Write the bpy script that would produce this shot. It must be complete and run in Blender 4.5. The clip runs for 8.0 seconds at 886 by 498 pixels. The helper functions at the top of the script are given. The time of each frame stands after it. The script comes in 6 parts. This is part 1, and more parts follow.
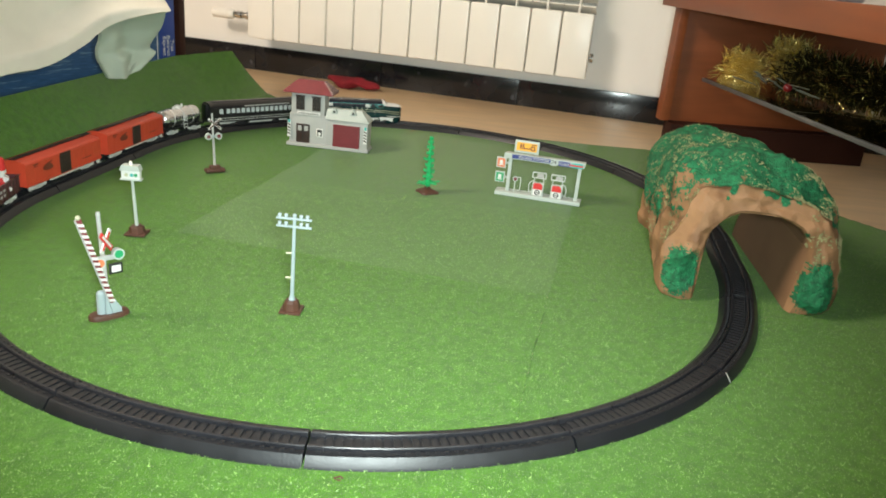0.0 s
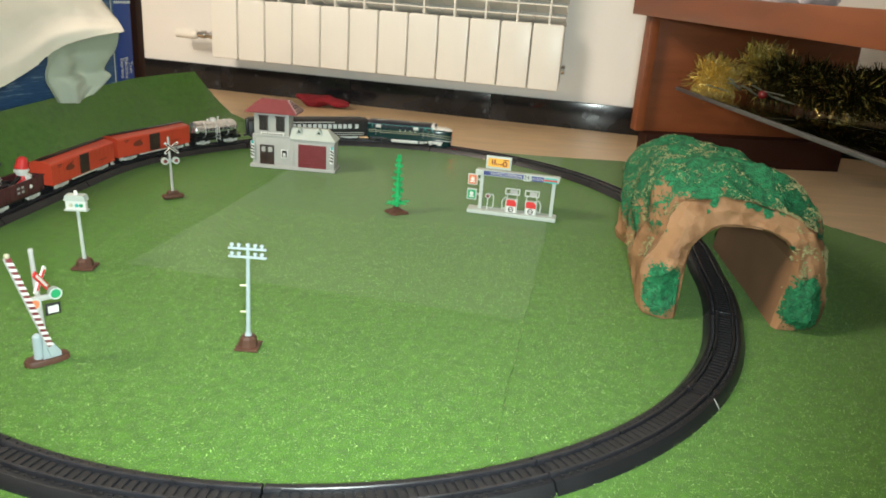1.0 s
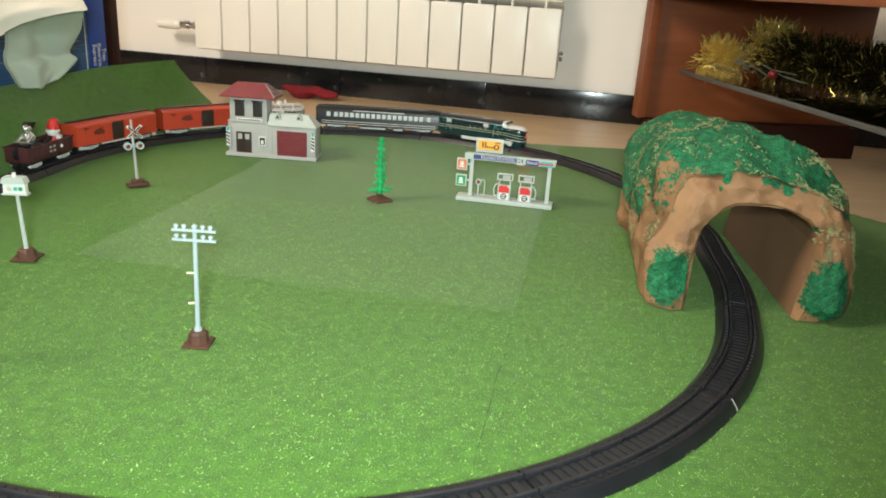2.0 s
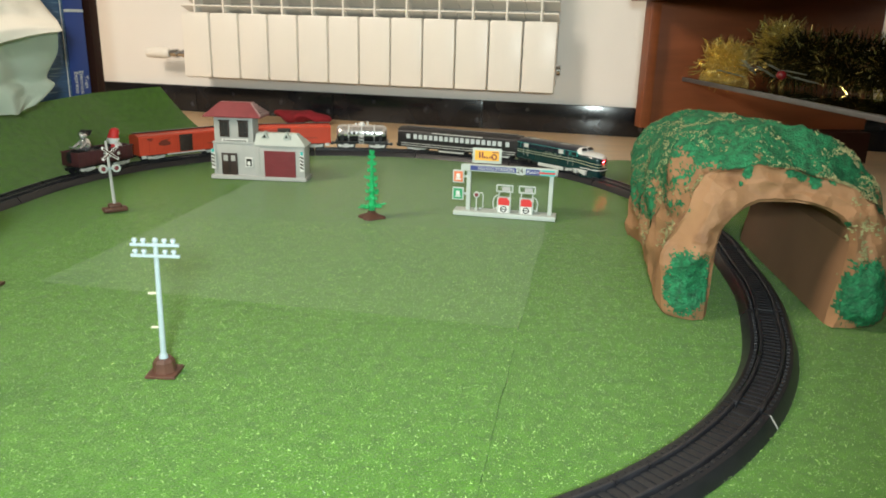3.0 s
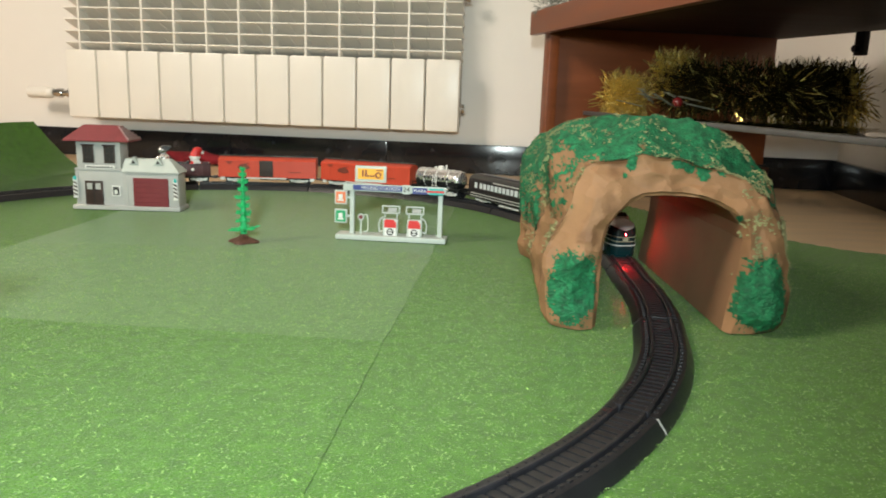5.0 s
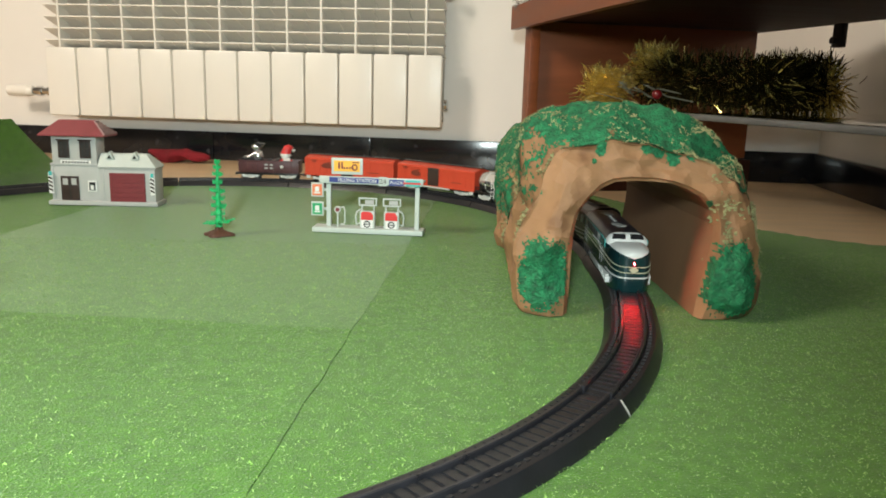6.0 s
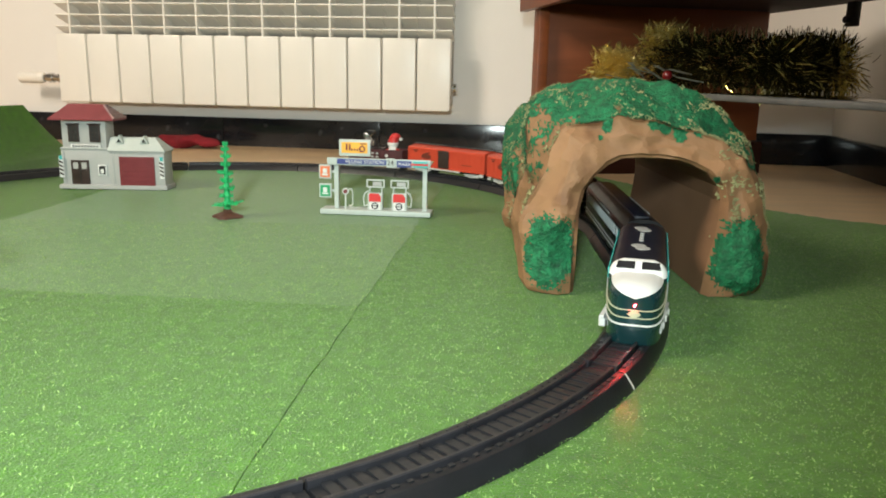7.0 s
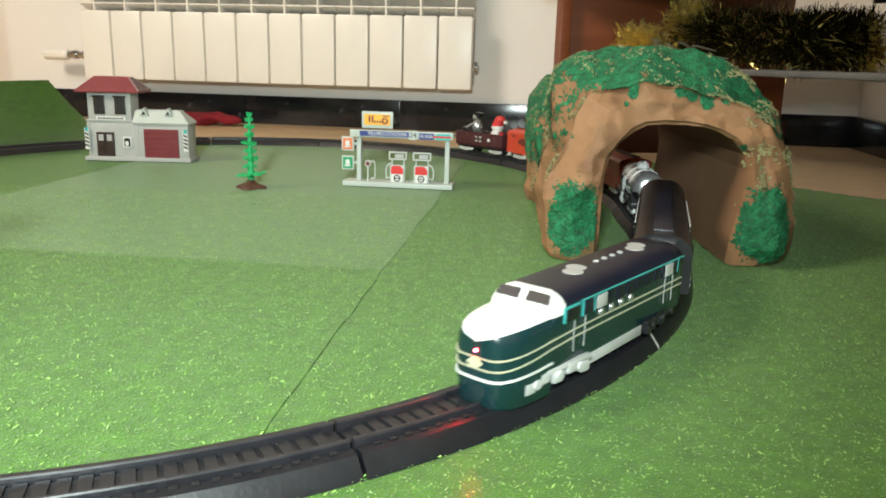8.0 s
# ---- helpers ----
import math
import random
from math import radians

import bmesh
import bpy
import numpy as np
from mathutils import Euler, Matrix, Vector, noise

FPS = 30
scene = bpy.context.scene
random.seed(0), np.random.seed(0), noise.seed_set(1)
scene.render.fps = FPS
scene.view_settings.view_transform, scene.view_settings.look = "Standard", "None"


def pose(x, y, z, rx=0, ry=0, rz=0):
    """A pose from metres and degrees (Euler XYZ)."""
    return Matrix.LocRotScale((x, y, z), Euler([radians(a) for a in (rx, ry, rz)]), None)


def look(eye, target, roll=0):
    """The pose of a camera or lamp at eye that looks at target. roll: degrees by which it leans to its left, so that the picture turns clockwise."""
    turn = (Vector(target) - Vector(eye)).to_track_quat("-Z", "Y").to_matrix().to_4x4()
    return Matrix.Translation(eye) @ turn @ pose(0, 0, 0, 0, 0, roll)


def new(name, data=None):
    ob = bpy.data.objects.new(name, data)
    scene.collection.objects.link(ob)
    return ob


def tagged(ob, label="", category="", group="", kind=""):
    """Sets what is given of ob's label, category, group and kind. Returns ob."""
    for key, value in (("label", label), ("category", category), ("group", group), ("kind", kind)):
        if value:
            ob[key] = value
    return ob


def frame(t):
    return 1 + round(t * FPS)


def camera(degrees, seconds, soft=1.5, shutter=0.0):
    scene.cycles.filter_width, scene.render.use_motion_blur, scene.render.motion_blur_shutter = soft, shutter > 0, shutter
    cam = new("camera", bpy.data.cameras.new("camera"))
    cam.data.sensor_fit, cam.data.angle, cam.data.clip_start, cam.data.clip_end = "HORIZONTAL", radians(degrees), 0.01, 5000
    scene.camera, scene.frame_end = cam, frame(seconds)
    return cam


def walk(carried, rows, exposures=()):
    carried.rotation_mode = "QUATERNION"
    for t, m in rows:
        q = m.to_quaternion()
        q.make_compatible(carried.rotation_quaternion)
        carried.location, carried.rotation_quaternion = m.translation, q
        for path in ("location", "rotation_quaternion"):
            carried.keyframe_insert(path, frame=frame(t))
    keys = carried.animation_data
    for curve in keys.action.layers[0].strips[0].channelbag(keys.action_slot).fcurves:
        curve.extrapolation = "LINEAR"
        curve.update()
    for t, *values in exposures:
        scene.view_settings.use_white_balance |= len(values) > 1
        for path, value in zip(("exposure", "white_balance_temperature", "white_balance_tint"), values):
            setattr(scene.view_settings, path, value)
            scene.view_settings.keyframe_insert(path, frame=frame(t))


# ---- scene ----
cam = camera(60.4, 8.0, soft=1.8, shutter=0.4)
PATH = [
    (0, (0.263, 0.285, 0.344), (0.11, 2.15, -0.362), 5.4),
    (0.5, (0.268, 0.304, 0.347), (0.111, 2.18, -0.33), 4.5),
    (1, (0.272, 0.335, 0.338), (0.165, 2.218, -0.328), 4.1),
    (2.3, (0.292, 0.432, 0.285), (0.167, 2.319, -0.364), 3.0),
    (2.5, (0.291, 0.442, 0.282), (0.152, 2.345, -0.316), 2.3),
    (3, (0.296, 0.472, 0.256), (0.165, 2.381, -0.327), 1.5),
    (3.5, (0.298, 0.494, 0.236), (0.195, 2.417, -0.304), 1.3),
    (4, (0.314, 0.515, 0.219), (0.294, 2.455, -0.266), 1.9),
    (4.5, (0.33, 0.53, 0.197), (0.358, 2.473, -0.274), 1.8),
    (5, (0.349, 0.539, 0.188), (0.401, 2.496, -0.225), 1.9),
    (5.2, (0.357, 0.54, 0.185), (0.431, 2.496, -0.225), 1.9),
    (6.5, (0.368, 0.539, 0.175), (0.434, 2.495, -0.239), 1.3),
    (7, (0.371, 0.538, 0.17), (0.416, 2.487, -0.273), 1.2),
    (7.5, (0.367, 0.535, 0.159), (0.395, 2.479, -0.308), 1.5),
    (8, (0.366, 0.532, 0.155), (0.367, 2.474, -0.326), 1.5),
]
walk(cam, [(t, look(eye, target, roll)) for t, eye, target, roll in PATH])

# ---------------------------------------------------------------- world and light
world = bpy.data.worlds.new("room_world")
scene.world = world
world.use_nodes = True
world.node_tree.nodes["Background"].inputs[0].default_value = (0.9, 0.85, 0.8, 1)
world.node_tree.nodes["Background"].inputs[1].default_value = 0.008


def area_lamp(name, at, aim, size, watts, colour):
    data = bpy.data.lights.new(name, "AREA")
    data.shape, data.size, data.energy, data.color = "DISK", size, watts, colour
    ob = new(name, data)
    ob.matrix_world = look(at, aim)
    return ob


LAMP_AT = (-1.40, 0.50, 1.60)
area_lamp("pendant_lamp_light", LAMP_AT, (0.1, 1.8, 0), 0.70, 56.0, (1.0, 0.87, 0.71))
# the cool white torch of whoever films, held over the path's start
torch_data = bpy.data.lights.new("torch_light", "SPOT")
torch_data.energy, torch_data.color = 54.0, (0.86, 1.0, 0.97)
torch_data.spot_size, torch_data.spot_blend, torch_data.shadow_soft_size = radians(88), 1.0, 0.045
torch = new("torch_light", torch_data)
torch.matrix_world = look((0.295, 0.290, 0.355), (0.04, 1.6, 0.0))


# ---------------------------------------------------------------- materials
def mk(name, col, rough=0.5, metal=0.0, var=0.12, scale=40.0, bump=0.1, bscale=300.0, col2=None, mix=0.0, mscale=12.0, sheen=0.0, coat=0.0, emit=0.0, spec=0.5, depth=0.001, stretch=None):
    m = bpy.data.materials.new(name)
    m.use_nodes = True
    nt = m.node_tree
    b = nt.nodes["Principled BSDF"]
    tc = nt.nodes.new("ShaderNodeTexCoord")
    src = tc.outputs["Object"]
    if stretch:
        mp = nt.nodes.new("ShaderNodeMapping")
        mp.inputs["Scale"].default_value = stretch
        nt.links.new(src, mp.inputs["Vector"])
        src = mp.outputs["Vector"]

    def noise_node(sc, detail):
        n = nt.nodes.new("ShaderNodeTexNoise")
        n.inputs["Scale"].default_value, n.inputs["Detail"].default_value = sc, detail
        nt.links.new(src, n.inputs["Vector"])
        return n

    n1 = noise_node(scale, 5)
    ramp = nt.nodes.new("ShaderNodeValToRGB")
    ramp.color_ramp.elements[0].position, ramp.color_ramp.elements[1].position = 0.3, 0.7
    ramp.color_ramp.elements[0].color = (*[c * (1 - var) for c in col], 1)
    ramp.color_ramp.elements[1].color = (*[min(1, c * (1 + var)) for c in col], 1)
    nt.links.new(n1.outputs["Fac"], ramp.inputs["Fac"])
    out = ramp.outputs["Color"]
    if col2:
        n2 = noise_node(mscale, 8)
        r2 = nt.nodes.new("ShaderNodeValToRGB")
        r2.color_ramp.elements[0].position, r2.color_ramp.elements[1].position = 0.62 - mix, 0.68 - mix
        nt.links.new(n2.outputs["Fac"], r2.inputs["Fac"])
        mx = nt.nodes.new("ShaderNodeMix")
        mx.data_type = "RGBA"
        nt.links.new(r2.outputs["Color"], mx.inputs["Factor"])
        nt.links.new(out, mx.inputs["A"])
        mx.inputs["B"].default_value = (*col2, 1)
        out = mx.outputs["Result"]
    nt.links.new(out, b.inputs["Base Color"])
    mr = nt.nodes.new("ShaderNodeMapRange")
    mr.inputs["To Min"].default_value, mr.inputs["To Max"].default_value = max(0.02, rough - 0.08), min(1, rough + 0.08)
    nt.links.new(n1.outputs["Fac"], mr.inputs["Value"])
    nt.links.new(mr.outputs["Result"], b.inputs["Roughness"])
    b.inputs["Metallic"].default_value = metal
    b.inputs["Specular IOR Level"].default_value = spec
    if sheen:
        b.inputs["Sheen Weight"].default_value, b.inputs["Sheen Roughness"].default_value = sheen, 0.45
        b.inputs["Sheen Tint"].default_value = (0.85, 0.9, 0.8, 1)
    if coat:
        b.inputs["Coat Weight"].default_value, b.inputs["Coat Roughness"].default_value = coat, 0.26
    if emit:
        b.inputs["Emission Color"].default_value, b.inputs["Emission Strength"].default_value = (*col, 1), emit
    if bump:
        n3 = noise_node(bscale, 4)
        bp = nt.nodes.new("ShaderNodeBump")
        bp.inputs["Strength"].default_value, bp.inputs["Distance"].default_value = bump, depth
        nt.links.new(n3.outputs["Fac"], bp.inputs["Height"])
        nt.links.new(bp.outputs["Normal"], b.inputs["Normal"])
    return m


M = dict(
    mat=mk("green_felt", (0.062, 0.182, 0.009), 0.9, var=0.22, scale=95, bump=0.7, bscale=700, col2=(0.15, 0.36, 0.045), mix=-0.05, mscale=380, sheen=0.15, depth=0.004, spec=0.25, coat=0.22),
    mat_worn=mk("pale_green_felt", (0.064, 0.165, 0.016), 0.85, var=0.14, scale=60, bump=0.4, bscale=900, col2=(0.10, 0.24, 0.035), mix=-0.06, mscale=300, sheen=0.2, depth=0.002, spec=0.3, coat=0.26),
    floor=mk("pale_floor", (0.62, 0.45, 0.27), 0.32, var=0.12, scale=6, bump=0.05, bscale=40, stretch=(1, 6, 1)),
    wall=mk("white_plaster", (0.86, 0.83, 0.79), 0.7, var=0.03, scale=3, bump=0.15, bscale=90),
    black_tile=mk("black_tile", (0.012, 0.012, 0.014), 0.16, var=0.4, scale=14, bump=0.06, bscale=25, col2=(0.05, 0.05, 0.055), mix=-0.06, mscale=30),
    enamel=mk("white_enamel", (0.88, 0.85, 0.79), 0.35, var=0.015, scale=8, bump=0.02, bscale=60),
    # Grey for the shade inside the radiator; brackets and track lip share it
    rad_in=mk("radiator_shade_grey", (0.42, 0.41, 0.38), 0.5, var=0.08, scale=20, bump=0.05),
    chrome=mk("chrome", (0.6, 0.6, 0.6), 0.2, 1.0, var=0.1, scale=60, bump=0.05),
    track=mk("black_track_plastic", (0.009, 0.010, 0.013), 0.42, var=0.2, scale=60, bump=0.12, bscale=500),
    shelf_metal=mk("dull_shelf_metal", (0.16, 0.165, 0.17), 0.35, 0.5, var=0.2, scale=20, bump=0.05),
    rail=mk("dark_rail", (0.02, 0.02, 0.024), 0.3, 0.0, var=0.3, scale=80, bump=0.05),
    tie=mk("tie_plastic", (0.014, 0.015, 0.018), 0.36, var=0.15, scale=90, bump=0.1),
    orange=mk("orange_plastic", (0.55, 0.062, 0.030), 0.4, var=0.06, scale=30, bump=0.05),
    orange_dk=mk("rust_plastic", (0.16, 0.03, 0.018), 0.5, var=0.1, scale=50, bump=0.05),
    blackp=mk("black_plastic", (0.012, 0.012, 0.014), 0.35, var=0.2, scale=60, bump=0.05),
    doorp=mk("dark_opening", (0.03, 0.018, 0.014), 0.6, var=0.2, scale=50, bump=0.05),
    silver=mk("silver_plastic", (0.68, 0.68, 0.69), 0.24, 0.8, var=0.08, scale=40, bump=0.03),
    silverp=mk("pale_silver_paint", (0.62, 0.63, 0.62), 0.4, 0.2, var=0.1, scale=60, bump=0.05),
    coachwin=mk("pale_window_strip", (0.55, 0.6, 0.62), 0.3, var=0.1, scale=80, bump=0.0),
    maroon=mk("maroon_plastic", (0.075, 0.022, 0.026), 0.45, var=0.15, scale=50, bump=0.06),
    locog=mk("dark_green_paint", (0.006, 0.030, 0.034), 0.2, var=0.1, scale=30, bump=0.02, coat=0.4),
    locor=mk("navy_black_roof", (0.012, 0.014, 0.026), 0.35, var=0.15, scale=30, bump=0.03),
    white=mk("white_plastic", (0.72, 0.72, 0.70), 0.35, var=0.02, scale=40, bump=0.02),
    cream=mk("cream_line", (0.50, 0.49, 0.34), 0.4, var=0.05, scale=80, bump=0.0),
    teal=mk("teal_trim", (0.05, 0.40, 0.38), 0.35, var=0.1, scale=60, bump=0.0),
    red_led=mk("red_lens", (1.0, 0.004, 0.008), 0.3, var=0.0, bump=0.0, emit=6000.0),
    grey=mk("grey_plastic", (0.40, 0.405, 0.395), 0.5, var=0.05, scale=50, bump=0.05),
    greyl=mk("pale_grey_plastic", (0.46, 0.51, 0.48), 0.45, var=0.04, scale=50, bump=0.05),
    shingle=mk("weathered_roof", (0.30, 0.20, 0.20), 0.6, var=0.2, scale=90, bump=0.08),
    roof=mk("dull_red_roof", (0.20, 0.034, 0.040), 0.5, var=0.12, scale=60, bump=0.08),
    garage=mk("maroon_door", (0.17, 0.024, 0.03), 0.5, var=0.08, scale=60, bump=0.04),
    winb=mk("dark_brown_window", (0.035, 0.02, 0.018), 0.4, var=0.2, scale=100, bump=0.0),
    brownb=mk("brown_base", (0.085, 0.035, 0.022), 0.55, var=0.2, scale=80, bump=0.2),
    paleblue=mk("pale_blue_plastic", (0.33, 0.40, 0.42), 0.45, var=0.05, scale=60, bump=0.03),
    treeg=mk("green_tree_plastic", (0.015, 0.40, 0.13), 0.4, var=0.2, scale=120, bump=0.05),
    redl=mk("red_print", (0.62, 0.03, 0.03), 0.45, var=0.05, bump=0.0),
    bluel=mk("navy_print", (0.03, 0.045, 0.20), 0.45, var=0.05, bump=0.0),
    yellowl=mk("amber_print", (0.85, 0.42, 0.05), 0.45, var=0.05, bump=0.0),
    greenl=mk("green_print", (0.02, 0.30, 0.12), 0.45, var=0.05, bump=0.0),
    orangel=mk("orange_print", (0.72, 0.20, 0.09), 0.45, var=0.05, bump=0.0),
    blackl=mk("black_print", (0.02, 0.02, 0.02), 0.5, var=0.05, bump=0.0),
    kraft=mk("kraft_paper", (0.262, 0.134, 0.062), 0.72, var=0.20, scale=24, bump=0.45, bscale=120, depth=0.002, col2=(0.185, 0.088, 0.040), mix=0.03, mscale=16),
    kraft_in=mk("plain_kraft_paper", (0.225, 0.118, 0.058), 0.75, var=0.12, scale=14, bump=0.15, bscale=60, depth=0.001, stretch=(1, 1, 0.25)),
    moss=mk("green_poster_paint", (0.006, 0.120, 0.045), 0.75, var=0.5, scale=170, bump=0.9, bscale=420, col2=(0.012, 0.185, 0.070), mix=0.03, mscale=110, depth=0.0025),
    pale=mk("pale_dry_brush", (0.25, 0.24, 0.11), 0.75, var=0.4, scale=90, bump=0.3),
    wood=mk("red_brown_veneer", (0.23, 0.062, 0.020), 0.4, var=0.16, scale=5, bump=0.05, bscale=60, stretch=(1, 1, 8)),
    # Dark tone carries the shade under the cabinet top; also the dark plank's colour
    wood_dk=mk("shaded_dark_veneer", (0.034, 0.011, 0.007), 0.6, spec=0.15, var=0.18, scale=5, bump=0.04, bscale=60, stretch=(1, 8, 1)),
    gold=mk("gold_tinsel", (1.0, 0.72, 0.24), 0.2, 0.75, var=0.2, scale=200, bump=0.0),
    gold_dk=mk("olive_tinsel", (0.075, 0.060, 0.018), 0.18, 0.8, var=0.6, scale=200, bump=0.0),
    bauble=mk("red_bauble", (0.16, 0.010, 0.012), 0.2, var=0.1, bump=0.0, coat=0.5),
    frond=mk("grey_frond", (0.17, 0.18, 0.15), 0.5, var=0.2, bump=0.0),
    bluebox=mk("streaky_blue_print", (0.035, 0.10, 0.22), 0.45, var=0.3, scale=20, bump=0.03, col2=(0.16, 0.27, 0.38), mix=0.04, mscale=7, stretch=(1, 2.2, 34)),
    bluebox2=mk("deep_blue_card", (0.02, 0.06, 0.28), 0.4, var=0.08, scale=10, bump=0.03),
    fleece=mk("cream_fleece", (0.84, 0.78, 0.69), 0.95, var=0.06, scale=12, bump=0.8, bscale=600, sheen=0.4, depth=0.003),
    fibre=mk("glossy_felt_fibre", (0.23, 0.41, 0.10), 0.4, var=0.35, scale=90, bump=0.0),
    lining=mk("pale_green_fleece", (0.55, 0.62, 0.52), 0.95, var=0.08, scale=14, bump=0.8, bscale=600, sheen=0.4, depth=0.003),
    redcloth=mk("red_cloth", (0.22, 0.009, 0.017), 0.9, var=0.2, scale=30, bump=0.5, bscale=120),
    plastic_bag=mk("clear_film", (0.62, 0.55, 0.58), 0.2, var=0.3, scale=40, bump=0.6, bscale=80, depth=0.006),
    # Tone for unseen walls and ceiling, lowered to weaken the bounced light
    ceilingm=mk("low_bounce_beige", (0.38, 0.35, 0.31), 0.8, var=0.02, scale=2, bump=0.0),
    lampglow=mk("lamp_diffuser", (1.0, 0.88, 0.72), 0.5, var=0.0, bump=0.0, emit=4.0),
)



def crumpled(m, scale, strength, distance):
    """Adds creased facets under a material's own fine relief."""
    nt = m.node_tree
    fine = next(n for n in nt.nodes if n.bl_idname == "ShaderNodeBump")
    tc = next(n for n in nt.nodes if n.bl_idname == "ShaderNodeTexCoord")
    cells = nt.nodes.new("ShaderNodeTexVoronoi")
    cells.inputs["Scale"].default_value = scale
    warp = nt.nodes.new("ShaderNodeTexNoise")
    warp.inputs["Scale"].default_value = scale * 0.6
    mix = nt.nodes.new("ShaderNodeMix")
    mix.data_type = "VECTOR"
    mix.inputs["Factor"].default_value = 0.06
    nt.links.new(tc.outputs["Object"], warp.inputs["Vector"])
    nt.links.new(tc.outputs["Object"], mix.inputs["A"])
    nt.links.new(warp.outputs["Color"], mix.inputs["B"])
    nt.links.new(mix.outputs["Result"], cells.inputs["Vector"])
    folds = nt.nodes.new("ShaderNodeBump")
    folds.inputs["Strength"].default_value, folds.inputs["Distance"].default_value = strength, distance
    nt.links.new(cells.outputs["Distance"], folds.inputs["Height"])
    nt.links.new(folds.outputs["Normal"], fine.inputs["Normal"])


crumpled(M["kraft"], 30.0, 0.55, 0.010)
glass = bpy.data.materials.new("smoked_glass")
glass.use_nodes = True
gb = glass.node_tree.nodes["Principled BSDF"]
gb.inputs["Base Color"].default_value = (0.55, 0.58, 0.58, 1)
gb.inputs["Transmission Weight"].default_value, gb.inputs["Roughness"].default_value, gb.inputs["IOR"].default_value = 1.0, 0.03, 1.45
M["glass"] = glass
clear = bpy.data.materials.new("clear_plastic")
clear.use_nodes = True
gb = clear.node_tree.nodes["Principled BSDF"]
gb.inputs["Base Color"].default_value = (0.93, 0.96, 0.95, 1)
gb.inputs["Transmission Weight"].default_value, gb.inputs["Roughness"].default_value, gb.inputs["IOR"].default_value = 1.0, 0.12, 1.12
M["clear"] = clear


# ---------------------------------------------------------------- mesh helpers
def box(bm, cx, cy, cz, sx, sy, sz, bevel=0.0, m=None, mi=0):
    r = bmesh.ops.create_cube(bm, size=1.0)
    vs = r["verts"]
    for v in vs:
        v.co = Vector((cx + v.co.x * sx, cy + v.co.y * sy, cz + v.co.z * sz))
    fs = {f for v in vs for f in v.link_faces}
    if bevel:
        es = list({e for v in vs for e in v.link_edges})
        r = bmesh.ops.bevel(bm, geom=es, offset=bevel, segments=2, affect="EDGES", profile=0.6)
        vs = list({v for f in r["faces"] for v in f.verts} | {v for v in vs if v.is_valid})
        fs = {f for v in vs for f in v.link_faces}
    for f in fs:
        f.material_index = mi
    if m:
        for v in vs:
            v.co = m @ v.co
    return vs


def rod(bm, p0, p1, r0, r1=None, seg=12, mi=0):
    p0, p1 = Vector(p0), Vector(p1)
    r1 = r0 if r1 is None else r1
    d = p1 - p0
    r = bmesh.ops.create_cone(bm, cap_ends=True, segments=seg, radius1=r0, radius2=r1, depth=d.length)
    m = Matrix.Translation((p0 + p1) / 2) @ d.to_track_quat("Z", "Y").to_matrix().to_4x4()
    for v in r["verts"]:
        v.co = m @ v.co
    for f in {f for v in r["verts"] for f in v.link_faces}:
        f.material_index = mi
    return r["verts"]


def ball(bm, c, r, sx=1, sy=1, sz=1, sub=2, mi=0):
    q = bmesh.ops.create_icosphere(bm, subdivisions=sub, radius=r)
    for v in q["verts"]:
        v.co = Vector((c[0] + v.co.x * sx, c[1] + v.co.y * sy, c[2] + v.co.z * sz))
    for f in {f for v in q["verts"] for f in v.link_faces}:
        f.material_index = mi
    return q["verts"]


def prism(bm, pts, axis, a, b, mi=0):
    """A polygon in the plane across axis, extruded from a to b."""
    def at(p, h):
        return {"x": (h, p[0], p[1]), "y": (p[0], h, p[1]), "z": (p[0], p[1], h)}[axis]
    lo = [bm.verts.new(at(p, a)) for p in pts]
    hi = [bm.verts.new(at(p, b)) for p in pts]
    fs = [bm.faces.new(lo), bm.faces.new(hi)]
    for i in range(len(pts)):
        j = (i + 1) % len(pts)
        fs.append(bm.faces.new((lo[i], lo[j], hi[j], hi[i])))
    for f in fs:
        f.material_index = mi
    return lo + hi


def loft(bm, rings, closed=True, caps=True, mi=0):
    vr = [[bm.verts.new(p) for p in ring] for ring in rings]
    n = len(rings[0])
    for a, b in zip(vr, vr[1:]):
        for i in range(n if closed else n - 1):
            f = bm.faces.new((a[i], a[(i + 1) % n], b[(i + 1) % n], b[i]))
            f.material_index = mi
    if caps and closed:
        for ring in (vr[0], vr[-1]):
            bm.faces.new(ring).material_index = mi
    return vr


def mesh_from(name, bm, materials, smooth=35):
    bmesh.ops.recalc_face_normals(bm, faces=bm.faces[:])
    me = bpy.data.meshes.new(name)
    if smooth:
        for f in bm.faces:
            f.smooth = True
        lim = radians(smooth)
        for e in bm.edges:
            if len(e.link_faces) == 2 and e.calc_face_angle(0) > lim:
                e.smooth = False
    bm.to_mesh(me)
    bm.free()
    for m in materials if isinstance(materials, (list, tuple)) else [materials]:
        me.materials.append(m)
    return me


def part(name, bm, material, parent=None, label="", m=None, smooth=35):
    ob = new(name, mesh_from(name, bm, material, smooth))
    ob.parent = parent
    if m:
        ob.matrix_basis = m
    if label:
        ob["label"] = label
    return ob


def thing(name, label, category, m=None, group="", kind=""):
    ob = new(name)
    ob.empty_display_size = 0.02
    if m:
        ob.matrix_basis = m
    return tagged(ob, label, category, group, kind)


def again(name, ob, parent, m):
    """Another object on the same mesh."""
    o = new(name, ob.data)
    o.parent = parent
    o.matrix_basis = m
    return o


